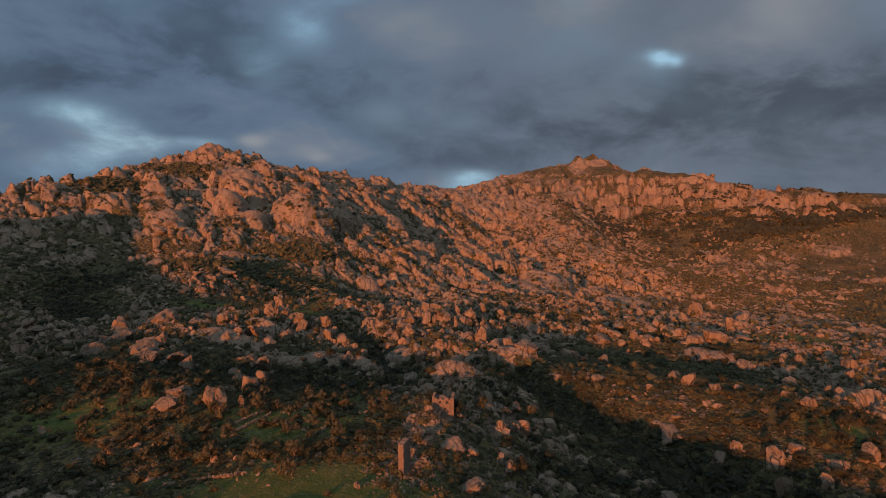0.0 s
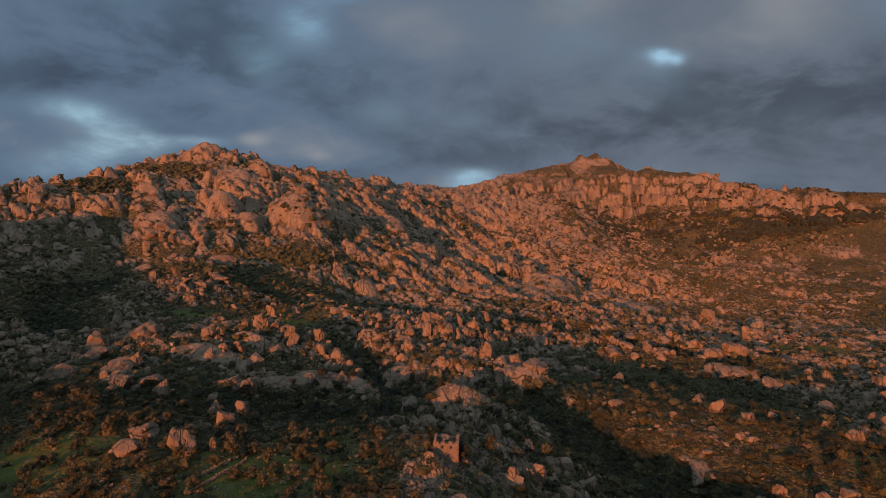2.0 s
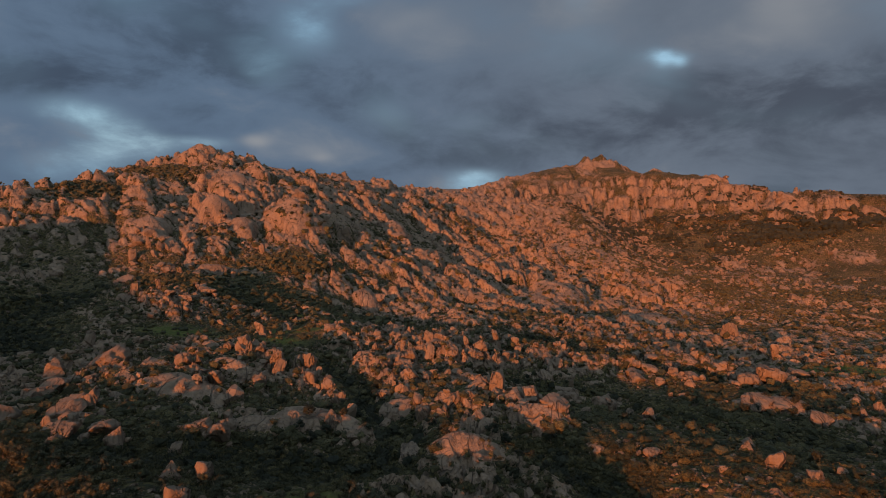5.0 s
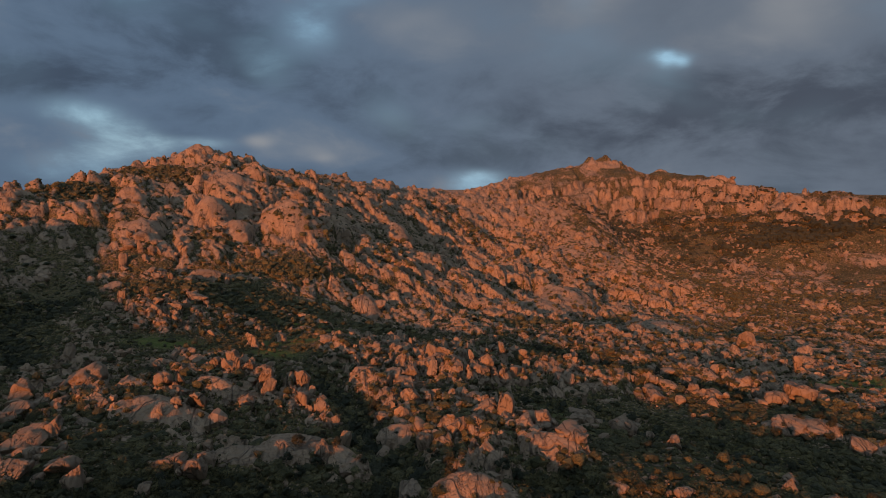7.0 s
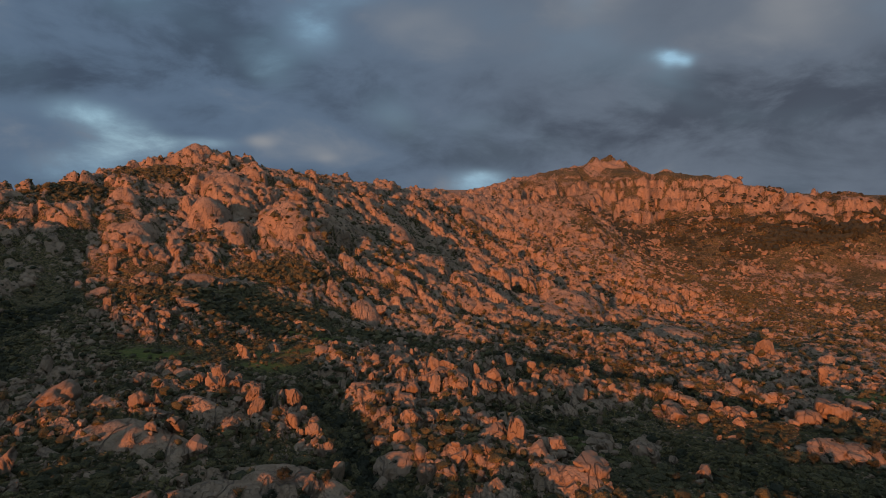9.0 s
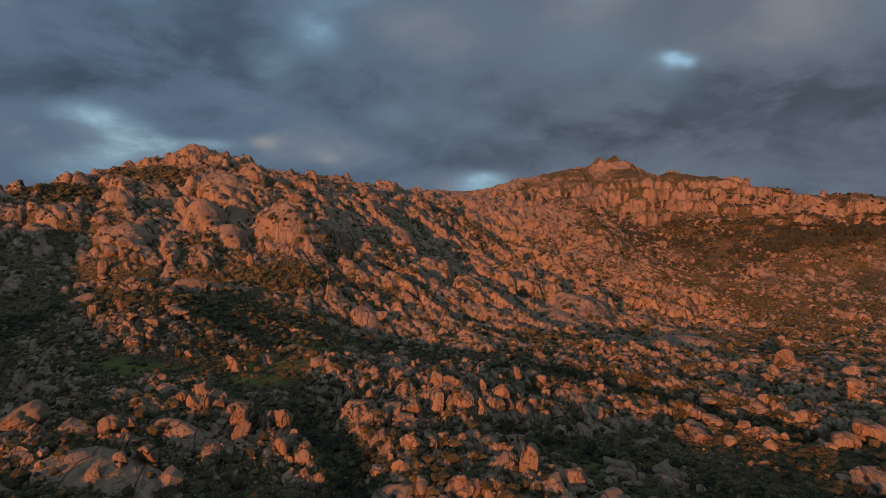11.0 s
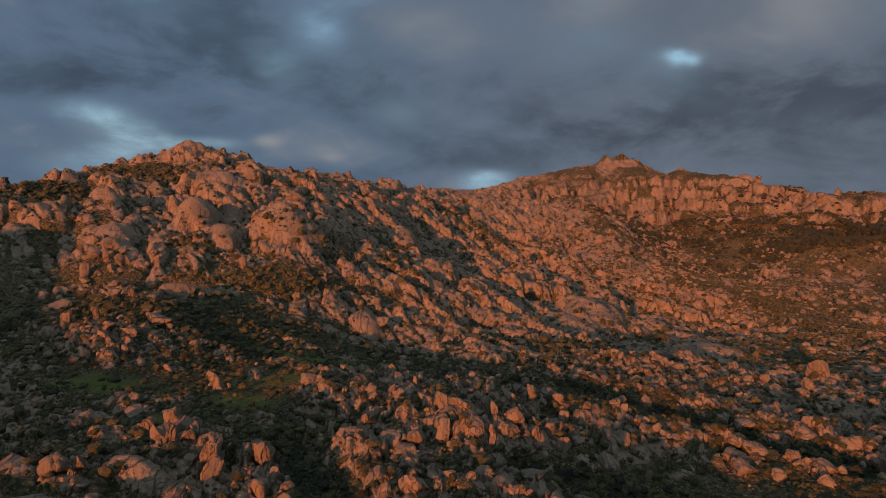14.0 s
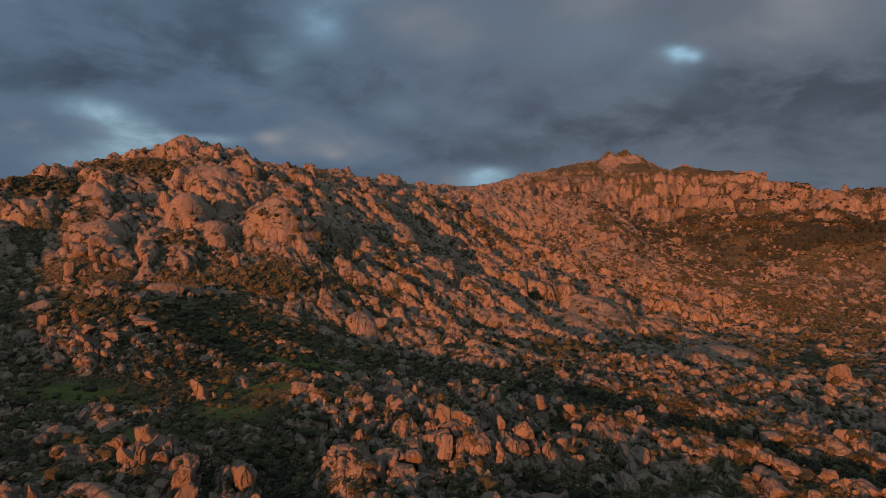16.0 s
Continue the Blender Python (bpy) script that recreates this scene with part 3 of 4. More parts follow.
# ---- mesh helpers ----
def sheet(name, verts, faces, mat, smooth=True):
    """A mesh object from arrays of corners and of faces with one number of corners."""
    me = bpy.data.meshes.new(name)
    verts, faces = np.asarray(verts, np.float32), np.asarray(faces, np.int32)
    count, sides = faces.shape
    me.vertices.add(len(verts))
    me.vertices.foreach_set("co", verts.ravel())
    me.loops.add(count * sides)
    me.loops.foreach_set("vertex_index", faces.ravel())
    me.polygons.add(count)
    me.polygons.foreach_set("loop_start", np.arange(count, dtype=np.int32) * sides)
    me.polygons.foreach_set("use_smooth", np.full(count, smooth))
    me.update(calc_edges=True)
    me.materials.append(mat)
    return me


def part(name, me, parent=None, label=""):
    ob = new(name, me)
    if parent is not None:
        ob.parent = parent
    return tagged(ob, label)


def mesh_of(bm, name, mat, smooth=False):
    me = bpy.data.meshes.new(name)
    bmesh.ops.recalc_face_normals(bm, faces=bm.faces)
    bm.to_mesh(me)
    bm.free()
    me.polygons.foreach_set("use_smooth", np.full(len(me.polygons), smooth))
    me.materials.append(mat)
    return me


def ico(level):
    bm = bmesh.new()
    bmesh.ops.create_icosphere(bm, subdivisions=level, radius=1.0)
    v = np.array([x.co[:] for x in bm.verts])
    f = np.array([[x.index for x in p.verts] for p in bm.faces])
    bm.free()
    return v, f


def block():
    """A cube cut once across each face and drawn round: 48 triangles."""
    g = np.array([(x, y, z) for x in (-1, 0, 1) for y in (-1, 0, 1) for z in (-1, 0, 1) if (x, y, z) != (0, 0, 0)], float)
    key = {tuple(p): k for k, p in enumerate(g.astype(int).tolist())}
    f = []
    for ax in range(3):
        for side in (-1, 1):
            for a in (-1, 0):
                for b in (-1, 0):
                    q = []
                    for da, db in ((0, 0), (1, 0), (1, 1), (0, 1)):
                        p = [0, 0, 0]
                        p[ax], p[(ax + 1) % 3], p[(ax + 2) % 3] = side, a + da, b + db
                        q.append(key[tuple(p)])
                    q = q if side > 0 else q[::-1]
                    f += [[q[0], q[1], q[2]], [q[0], q[2], q[3]]]
    return g / np.linalg.norm(g, axis=1, keepdims=True), np.array(f)


ICO = {k: ico(k) for k in (1, 2, 3, 4)}
ICO["block"] = block()


def boulder_shape(rng, level, tall=1.0, long=1.0, power=None, cuts=5):
    """A weathered granite boulder of unit half size: a rounded block with split faces and soft hollows."""
    v, f = ICO[level]
    e = power or rng.uniform(2.3, 3.6)
    v = v / (np.abs(v) ** e).sum(1, keepdims=True) ** (1 / e)
    for _ in range(cuts):
        nrm = rng.normal(size=3)
        nrm /= np.linalg.norm(nrm)
        over = np.clip(v @ nrm - rng.uniform(0.45, 0.82), 0, None)
        v = v - over[:, None] * nrm * rng.uniform(0.85, 1.0)
    for size, amp in ((0.9, 0.10), (2.3, 0.05)):
        k, ph = rng.normal(size=(5, 3)) * size * 1.6, rng.uniform(0, 6.3, 5)
        v = v * (1 + amp * np.sin(v @ k.T + ph).mean(1, keepdims=True) * 2)
    if level in (3, 4):
        for _ in range(4):                                  # joints split the block
            nrm = rng.normal(size=3) * [1, 1, 0.35]
            nrm /= np.linalg.norm(nrm)
            v = v * (1 - 0.15 * np.exp(-((v @ nrm - rng.uniform(-0.45, 0.45)) / 0.06) ** 2))[:, None]
        for size, amp in ((5.0, 0.03), (10.0, 0.02)):
            k, ph = rng.normal(size=(7, 3)) * size, rng.uniform(0, 6.3, 7)
            v = v * (1 + amp * np.sin(v @ k.T + ph).mean(1, keepdims=True) * 2)
    return v * np.array([1.0, long, tall]), f


def turns(rng, count, lean=0.35):
    """Random turns about z with a lean."""
    a, b, c = rng.uniform(0, 2 * math.pi, count), rng.normal(0, lean, count), rng.normal(0, lean, count)
    ca, sa, cb, sb, cc, sc = np.cos(a), np.sin(a), np.cos(b), np.sin(b), np.cos(c), np.sin(c)
    z0, o1 = np.zeros(count), np.ones(count)
    rz = np.stack([ca, -sa, z0, sa, ca, z0, z0, z0, o1], 1).reshape(-1, 3, 3)
    rx = np.stack([o1, z0, z0, z0, cb, -sb, z0, sb, cb], 1).reshape(-1, 3, 3)
    ry = np.stack([cc, z0, sc, z0, o1, z0, -sc, z0, cc], 1).reshape(-1, 3, 3)
    return rz @ rx @ ry


def gather(shapes, which, rot, scale, place):
    """One mesh's corners and faces from many placed shapes."""
    vs, fs, start = [], [], 0
    for k, (v, f) in enumerate(shapes):
        idx = np.where(which == k)[0]
        if not len(idx):
            continue
        w3 = np.einsum("nij,vj->nvi", rot[idx], v) * scale[idx][:, None, :] + place[idx][:, None, :]
        vs.append(w3.reshape(-1, 3))
        fs.append((f[None] + (start + np.arange(len(idx)) * len(v))[:, None, None]).reshape(-1, f.shape[1]))
        start += len(idx) * len(v)
    return np.concatenate(vs), np.concatenate(fs)


# ---- ground ----
def build_ground():
    inner = np.radians(np.linspace(-42.5, 42.5, 670))
    outer = np.radians(np.r_[np.linspace(-180, -46, 68)[:-1], [-46, -45]])
    ang = np.r_[outer, inner, -outer[::-1][:-1]]
    rad = np.r_[np.linspace(4, 114, 28), np.geomspace(118, 620, 275), np.linspace(623, 1300, 255), np.linspace(1305, 2550, 190), np.geomspace(2600, 4800, 20)]
    a, r = np.meshgrid(ang, rad)
    x, y = r * np.sin(a), r * np.cos(a)
    z, bare, meadow = ground_parts(x.ravel(), y.ravel())
    out = np.clip((r.ravel() - 2900) / 1500, 0, 1)
    z = z * (1 - out) + out * -170.0
    m, k = len(rad), len(ang)
    i, j = np.meshgrid(np.arange(m - 1), np.arange(k), indexing="ij")
    jn = (j + 1) % k
    faces = np.stack([i * k + j, i * k + jn, (i + 1) * k + jn, (i + 1) * k + j], -1).reshape(-1, 4)
    faces = faces[:, ::-1]
    verts = np.c_[x.ravel(), y.ravel(), z]
    me = sheet("ground", verts, faces, mat_ground)
    for name, data in (("rock", bare), ("meadow", meadow)):
        at = me.attributes.new(name, "FLOAT", "POINT")
        at.data.foreach_set("value", data.astype(np.float32))
    return tagged(new("ground", me), "rocky granite hillside with dark scrub and green meadows", "hillside", kind="structure")


build_ground()


# ---- boulders too many to count ----
def scatter(rng, count, near, far, spread, accept):
    """Places over a wedge of the land, thinned by accept(x, y)."""
    got = []
    while sum(map(len, got)) < count:
        a = np.radians(rng.uniform(-spread, spread, count * 2))
        r = np.sqrt(rng.uniform(near ** 2, far ** 2, count * 2))
        x, y = r * np.sin(a), r * np.cos(a)
        keep = rng.uniform(0, 1, len(x)) < accept(x, y)
        got.append(np.c_[x, y][keep])
    return np.concatenate(got)[:count]


def boulder_field(name, seed, count, near, far, size, spread, label, level=2, smooth=True, lean=0.35, most=2.6, sunk=0.2):
    rng = np.random.default_rng(seed)
    shapes = [boulder_shape(rng, level, rng.uniform(0.55, 1.3), rng.uniform(0.7, 1.7), cuts=9) for _ in range(36)]

    def crags(x, y):
        return np.clip(rockiness(x, y) * 1.7 - 0.30, 0.05, 1) ** 1.5 * np.clip(3.2 * (fbm(x, y, 34, 71, 3) - 0.30), 0.06, 1) * (1 - 0.95 * dome_cover(x, y))

    p = scatter(rng, count, near, far, spread, crags)
    s = np.clip(size * rng.lognormal(0, 0.65, count), size * 0.35, size * most)
    z = ground_height(p[:, 0], p[:, 1])
    scale = s[:, None] * rng.uniform(0.7, 1.3, (count, 3))
    place = np.c_[p, z + scale[:, 2] * (rng.uniform(-0.3, 0.3, count) - sunk)]
    v, f = gather(shapes, rng.integers(0, len(shapes), count), turns(rng, count, lean), scale, place)
    ob = new(name, sheet(name, v, f, mat_granite, smooth))
    return tagged(ob, label, "boulders", kind="stuff")


boulder_field("near_boulder_field", 11, 6700, 120, 640, 1.25, 44, "scattered rounded granite boulders among scrub", "block", False, 0.35, 3.6, 0.2)
boulder_field("loose_stones", 13, 5000, 120, 420, 0.5, 41, "small loose granite stones between scrub and boulders", 1, False, 0.6)
boulder_field("mountain_boulder_field", 12, 3000, 600, 1500, 2.3, 43, "tumbled granite blocks covering the mountain slope", "block", False, 0.5, 4.0, 0.45)


def far_stones(seed, count):
    """Blocks fallen from the far cliffs, lying over the hollow and the slopes east of it."""
    rng = np.random.default_rng(seed)
    shapes = [boulder_shape(rng, 1, rng.uniform(0.6, 1.2), rng.uniform(0.8, 1.6), cuts=5) for _ in range(16)]

    def fallen(x, y):
        return np.clip(blob(x, y, 640, 1620, 360, 260) + 0.9 * blob(x, y, 460, 1200, 330, 300), 0, 1) * np.clip(3.0 * (fbm(x, y, 55, 95, 3) - 0.36), 0.04, 1)

    p = scatter(rng, count, 950, 2250, 42, fallen)
    s = np.clip(2.6 * rng.lognormal(0, 0.55, count), 1.2, 9.0)[:, None] * rng.uniform(0.7, 1.3, (count, 3))
    v, f = gather(shapes, rng.integers(0, 16, count), turns(rng, count, 0.4), s, np.c_[p, ground_height(p[:, 0], p[:, 1]) - 0.1 * s[:, 2]])
    return tagged(new("far_fallen_blocks", sheet("far_fallen_blocks", v, f, mat_granite, False)), "granite blocks scattered over the hollow under the far cliffs", "boulders", kind="stuff")


far_stones(14, 4200)


# ---- scrub ----
def shrub_shape(rng, level, leaves, tall=0.8):
    """A bush: a lumpy, ragged dome with small sprays of leaves standing out of it."""
    v, f = ICO[level]
    keep = (v[f][:, :, 2].mean(1) > -0.25)
    f = f[keep]
    ks, ph = rng.normal(size=(4, 3)) * 3.0, rng.uniform(0, 6.3, 4)
    small = 1.0 if leaves < 12 else 0.86
    v = v * small * (0.78 + 0.20 * np.sin(v @ ks.T + ph).mean(1, keepdims=True) * 2 + rng.uniform(-0.12, 0.12, (len(v), 1))) * [1, 1, tall]
    vs, fs, start = [v], [f], len(v)
    for _ in range(leaves):
        d = rng.normal(size=3)
        d[2] = abs(d[2])
        d /= np.linalg.norm(d)
        c = d * rng.uniform(0.66, 1.04) * [1, 1, tall]
        u, t = rng.normal(size=3), rng.normal(size=3)
        u, t = u / np.linalg.norm(u) * rng.uniform(0.10, 0.22), t / np.linalg.norm(t) * rng.uniform(0.10, 0.22)
        vs.append(np.array([c - u, c + t, c + u]))
        fs.append(np.array([[start, start + 1, start + 2]]))
        start += 3
    return np.concatenate(vs), np.concatenate(fs)


def scrub_field(name, seed, count, near, far, size, spread, label, accept, level, leaves, leaf_mat=None):
    rng = np.random.default_rng(seed)
    shapes = [shrub_shape(rng, level, leaves, rng.uniform(0.6, 1.0)) for _ in range(18)]
    p = scatter(rng, count, near, far, spread, accept)
    s = np.clip(size * rng.lognormal(0, 0.45, count), size * 0.4, size * 2.4)
    z = ground_height(p[:, 0], p[:, 1])
    scale = s[:, None] * rng.uniform(0.8, 1.2, (count, 3))
    v, f = gather(shapes, rng.integers(0, len(shapes), count), turns(rng, count, 0.1), scale, np.c_[p, z + 0.15 * s])
    return tagged(new(name, sheet(name, v, f, leaf_mat or mat_shrub, False)), label, "scrub", kind="stuff")


def bushy(x, y):
    m = np.zeros(len(x))
    for cx, cy, rx, ry, turn in MEADOWS:
        m = np.maximum(m, blob(x, y, cx, cy, rx * 0.8, ry * 0.8, turn))
    return (1 - 0.9 * dome_cover(x, y)) * np.clip(260 / np.hypot(x, y), 0.3, 1) * np.clip(1.15 - rockiness(x, y) * 0.9, 0.25, 1) * np.clip(1 - 1.25 * m, 0.02, 1) * np.clip(2.2 * (fbm(x, y, 26, 61, 3) - 0.25) + gully_share(x, y)[0], 0.1, 1)


def bushy_slope(x, y):
    return np.clip(bushy(x, y) + 0.12, 0, 1) * (1 - 0.9 * dome_cover(x, y))


scrub_field("near_scrub", 21, 8000, 118, 290, 1.35, 41, "dark green mediterranean scrub between boulders", bushy, 1, 44)
scrub_field("valley_scrub", 23, 17000, 285, 640, 1.6, 42, "dark green scrub on the valley floor", bushy_slope, 1, 11)
scrub_field("mountain_scrub", 22, 10500, 620, 1400, 2.1, 42, "dark scrub patches on the mountain slope", bushy_slope, 1, 2)


def closed_scrub(x, y):
    m = np.zeros(len(x))
    for cx, cy, rx, ry, turn in SCRUB_SLOPES:
        m = np.maximum(m, blob(x, y, cx, cy, rx * 1.15, ry * 1.15, turn))
    return np.clip(1.6 * m - 0.2, 0, 1) * (1 - 0.9 * dome_cover(x, y))


scrub_field("slope_scrub", 27, 3600, 540, 1480, 2.5, 40, "closed dark scrub covering parts of the mountain slope", closed_scrub, 1, 4, mat_shrub)


def thicket(x, y):
    return np.clip(1.6 * gully_share(x, y)[0] - 0.35 + 0.45 * blob(x, y, 118, 185, 48, 24) + 0.3 * blob(x, y, 60, 180, 30, 24), 0, 1)


scrub_field("gully_thicket", 24, 3300, 150, 640, 1.9, 38, "dense dark evergreen thicket along the gullies", thicket, 1, 30, mat_shaded_evergreen)


def corrie(x, y):
    return np.clip(blob(x, y, 690, 1690, 330, 170, -8) * 1.3 * np.clip(3 * (fbm(x, y, 70, 91, 3) - 0.32), 0.05, 1) * (1.1 - rockiness(x, y)), 0, 1)


def east_slope(x, y):
    return np.clip(blob(x, y, 480, 1150, 330, 330) * 1.4 * np.clip(2.6 * (fbm(x, y, 40, 97, 3) - 0.28), 0.1, 1), 0, 1)


def wood(x, y):
    return np.clip(1.6 * blob(x, y, 985, 1530, 230, 42, -14) - 0.4, 0, 1)


# the hollow's dimness is put into the dark leaf colour here
scrub_field("far_scrub", 25, 3000, 1350, 2400, 4.2, 38, "dark scrub dotting the hollow under the far cliffs", corrie, 1, 0, mat_shaded_evergreen)
scrub_field("east_scrub", 28, 6500, 700, 1700, 2.6, 42, "dark scrub dotting the stony eastern slope", east_slope, 1, 3)
scrub_field("far_wood", 26, 1500, 1250, 1950, 5.5, 42, "dark wood below the far cliffs", wood, 1, 3, mat_shaded_evergreen)


# ---- castle ruin ----
def stone_wall_cells(cols, rows, cell, thick, filled, seed, wear=0.07):
    """A masonry wall in the xz plane, built up of rough stones: outer faces of all filled cells, each stone a little proud or sunk."""
    rng = np.random.default_rng(seed)
    bm = bmesh.new()
    cache = {}

    def corner(i, k, side):
        key = (i, k, side)
        if key not in cache:
            j = rng.uniform(-wear, wear, 3)
            cache[key] = bm.verts.new((i * cell + j[0], side * thick + j[1], k * cell * 0.8 + j[2]))
        return cache[key]

    def has(i, k):
        return 0 <= i < cols and 0 <= k < rows and filled(i, k)

    for i in range(cols):
        for k in range(rows):
            if not has(i, k):
                continue
            a, b, c, d = (corner(i, k, 0), corner(i + 1, k, 0), corner(i + 1, k + 1, 0), corner(i, k + 1, 0))
            e, f, g, h = (corner(i, k, 1), corner(i + 1, k, 1), corner(i + 1, k + 1, 1), corner(i, k + 1, 1))
            bm.faces.new((a, b, c, d))
            bm.faces.new((f, e, h, g))
            for ok, quad in ((has(i - 1, k), (e, a, d, h)), (has(i + 1, k), (b, f, g, c)), (has(i, k + 1), (d, c, g, h)), (has(i, k - 1), (e, f, b, a))):
                if not ok:
                    bm.faces.new(quad)
    return mesh_of(bm, "masonry_wall", mat_masonry)


def castle_tower(x, y, z):
    """A roofless square tower with battlements; z is its foot."""
    tower = tagged(new("castle_tower"), "ruined square stone tower with broken battlements on a rocky spur", "tower")
    tower.matrix_world = pose(x, y, z, 0, 0, -6)
    cell, cols = 0.34, 20

    def front(i, k):
        top = 35
        if i < 2:
            top = 37
        elif i in (4, 5, 9, 10, 11, 15, 16):
            top = 33
        if k >= top:
            return False
        if 28 <= k <= 30 and (i in (6, 7) or i in (13, 14)):
            return False
        return not (20 <= k <= 22 and i in (11, 12))

    def side(i, k):
        return k < 35 - (i % 5 in (2, 3)) * 2 - (i > 12) * 2

    def rear(i, k):
        return k < 26 + (i * 7 % 5) - (4 < i < 14) * 6

    part("front_wall", stone_wall_cells(cols, 40, cell, 0.7, front, 1), tower)
    for name, fn, seed, m in (("side_wall", side, 2, pose(0.7, 0.72, 0, 0, 0, 90)), ("side_wall", side, 3, pose(6.8, 0.72, 0, 0, 0, 90)), ("rear_wall", rear, 4, pose(0, 6.6, 0))):
        p = part(name, stone_wall_cells(17 if "side" in name else cols, 40, cell, 0.7, fn, seed), tower)
        p.matrix_local = m
    return tower


castle_tower(3.1, 178.0, -81.6)


def ruined_wall(x, y, z):
    ruin = tagged(new("ruined_wall"), "tall broken corner of a stone castle wall", "ruin")
    ruin.matrix_world = pose(x, y, z, 0, 0, 72)
    part("wall_fragment", stone_wall_cells(17, 40, 0.3, 1.4, lambda i, k: k < 37 - (i in (1, 2)) - (i in (9, 10)) * 2 - (i > 13) * (i - 12) * 4 and not (24 < k < 27 and i in (5, 6)), 5, 0.09), ruin)
    low = part("low_wall", stone_wall_cells(16, 6, 0.3, 0.8, lambda i, k: k < 5 - (i * 3 % 4 == 0), 6, 0.09), ruin)
    low.matrix_local = pose(4.8, 0.3, 0.2, 0, 0, -50)
    return ruin


ruined_wall(-4.7, 136.2, -76.0)


def dry_stone_wall(points, seed, high=0.9, wide=0.8):
    """Field stones piled along a line on the ground."""
    rng = np.random.default_rng(seed)
    shapes = [boulder_shape(rng, "block", 0.7, 1.3, cuts=4) for _ in range(10)]
    spots = []
    for (x0, y0), (x1, y1) in zip(points, points[1:]):
        length = math.hypot(x1 - x0, y1 - y0)
        for s in np.arange(0, length, 0.42):
            for level in range(3):
                spots.append((x0 + (x1 - x0) * s / length + rng.normal(0, wide * 0.28), y0 + (y1 - y0) * s / length + rng.normal(0, wide * 0.28), level * high / 3))
    p = np.array(spots)
    z = ground_height(p[:, 0], p[:, 1]) + p[:, 2]
    size = rng.uniform(0.22, 0.42, (len(p), 3))
    v, f = gather(shapes, rng.integers(0, 10, len(p)), turns(rng, len(p), 0.4), size, np.c_[p[:, :2], z])
    wall = tagged(new("dry_stone_wall", sheet("dry_stone_wall", v, f, mat_granite, False)), "low dry stone field wall of grey granite", "stone wall", "field walls")
    return wall


WALLS = [[(-58.4, 167.2), (-53.7, 175.4), (-50.3, 182.5), (-46, 190)], [(-55.4, 164.5), (-47.9, 179.9)], [(-52.6, 214.9), (-44.2, 198.2)], [(-62, 135), (-53.5, 137), (-44, 139.3)],
         [(-76, 141), (-68, 147.5)], [(-84.5, 164), (-80.8, 168.1), (-80.8, 176), (-77, 184)], [(-3.7, 176), (-5.4, 165), (-6.6, 152)], [(-36, 193), (-27.8, 188.9), (-20, 184)]]
for k, line in enumerate(WALLS):
    dry_stone_wall(line, 40 + k)


def rubble(name, seed, count, line, spread, size, label):
    rng = np.random.default_rng(seed)
    shapes = [boulder_shape(rng, 1, rng.uniform(0.5, 1), rng.uniform(0.8, 1.6), cuts=6) for _ in range(14)]
    k = rng.uniform(0, len(line) - 1.001, count)
    a, b = np.array(line)[k.astype(int)], np.array(line)[k.astype(int) + 1]
    p = a + (b - a) * (k % 1)[:, None] + rng.normal(0, spread, (count, 2))
    s = np.clip(size * rng.lognormal(0, 0.5, (count, 1)), 0.15, 2.2) * rng.uniform(0.7, 1.3, (count, 3))
    v, f = gather(shapes, rng.integers(0, 14, count), turns(rng, count, 0.5), s, np.c_[p, ground_height(p[:, 0], p[:, 1]) + s[:, 2] * 0.2])
    return tagged(new(name, sheet(name, v, f, mat_granite, False)), label, "rubble", kind="stuff")


rubble("castle_rubble", 51, 5200, [(-6, 134), (-4, 150), (0, 165), (3, 175), (7, 178)], 4.2, 0.24, "loose grey rubble covering the castle spur")
rubble("field_stones", 52, 900, [(-90, 150), (-40, 150), (-30, 185), (-60, 200), (-100, 215)], 14, 0.35, "small pale stones lying in the olive meadow")

# ---- landmark boulders: x, y, width, height ----
PINNACLE_CRAG = [(-62.6, 499.8, 6.9, 7.2), (-33.4, 469.1, 5.6, 4.9), (-23.1, 475.6, 5.7, 7.1), (-19.6, 467.2, 7.1, 8.8), (-27, 468.9, 6.2, 5.1), (-49.6, 454.5, 5.5, 6.8), (-47.1, 465.3, 2.8, 3.7), (-5.9, 464.9, 5.1, 5.8), (-1.4, 457.8, 4.1, 6.2), (2.4, 436.7, 7.6, 9.6), (5.2, 440.4, 5.7, 6.9), (9.4, 430.2, 6.2, 7.5), (14.1, 426.3, 5.7, 8.7), (16.3, 439.8, 17, 12.2), (-12.5, 393.9, 9.1, 17.2), (-0.1, 416, 10.6, 10.6), (-10.2, 491.6, 3.9, 10.1), (-25.2, 452.3, 5.4, 5.1)]
FIN_CRAG = [(60.5, 552.9, 5.2, 5.3), (51.6, 480.5, 5, 6.5), (50.3, 468.6, 5.2, 7.2), (46.3, 443.3, 4, 6.3), (51, 434.7, 9.1, 9.9), (52.9, 434.4, 5.2, 7.4), (37.9, 465, 7.1, 6.7), (25.4, 441.6, 5.2, 9.9), (27, 428.6, 3.7, 5.9), (65.2, 475.4, 5.9, 7), (62.8, 453.5, 4.8, 6.6), (38.5, 429.6, 5, 5.2), (62, 485.7, 7, 5.8), (78.6, 467.3, 4.7, 4.5), (98, 457.7, 4.4, 4.4), (100.4, 473.1, 4.5, 3.5), (103, 485.5, 5.7, 4.5), (86.6, 454, 3.5, 2.7)]
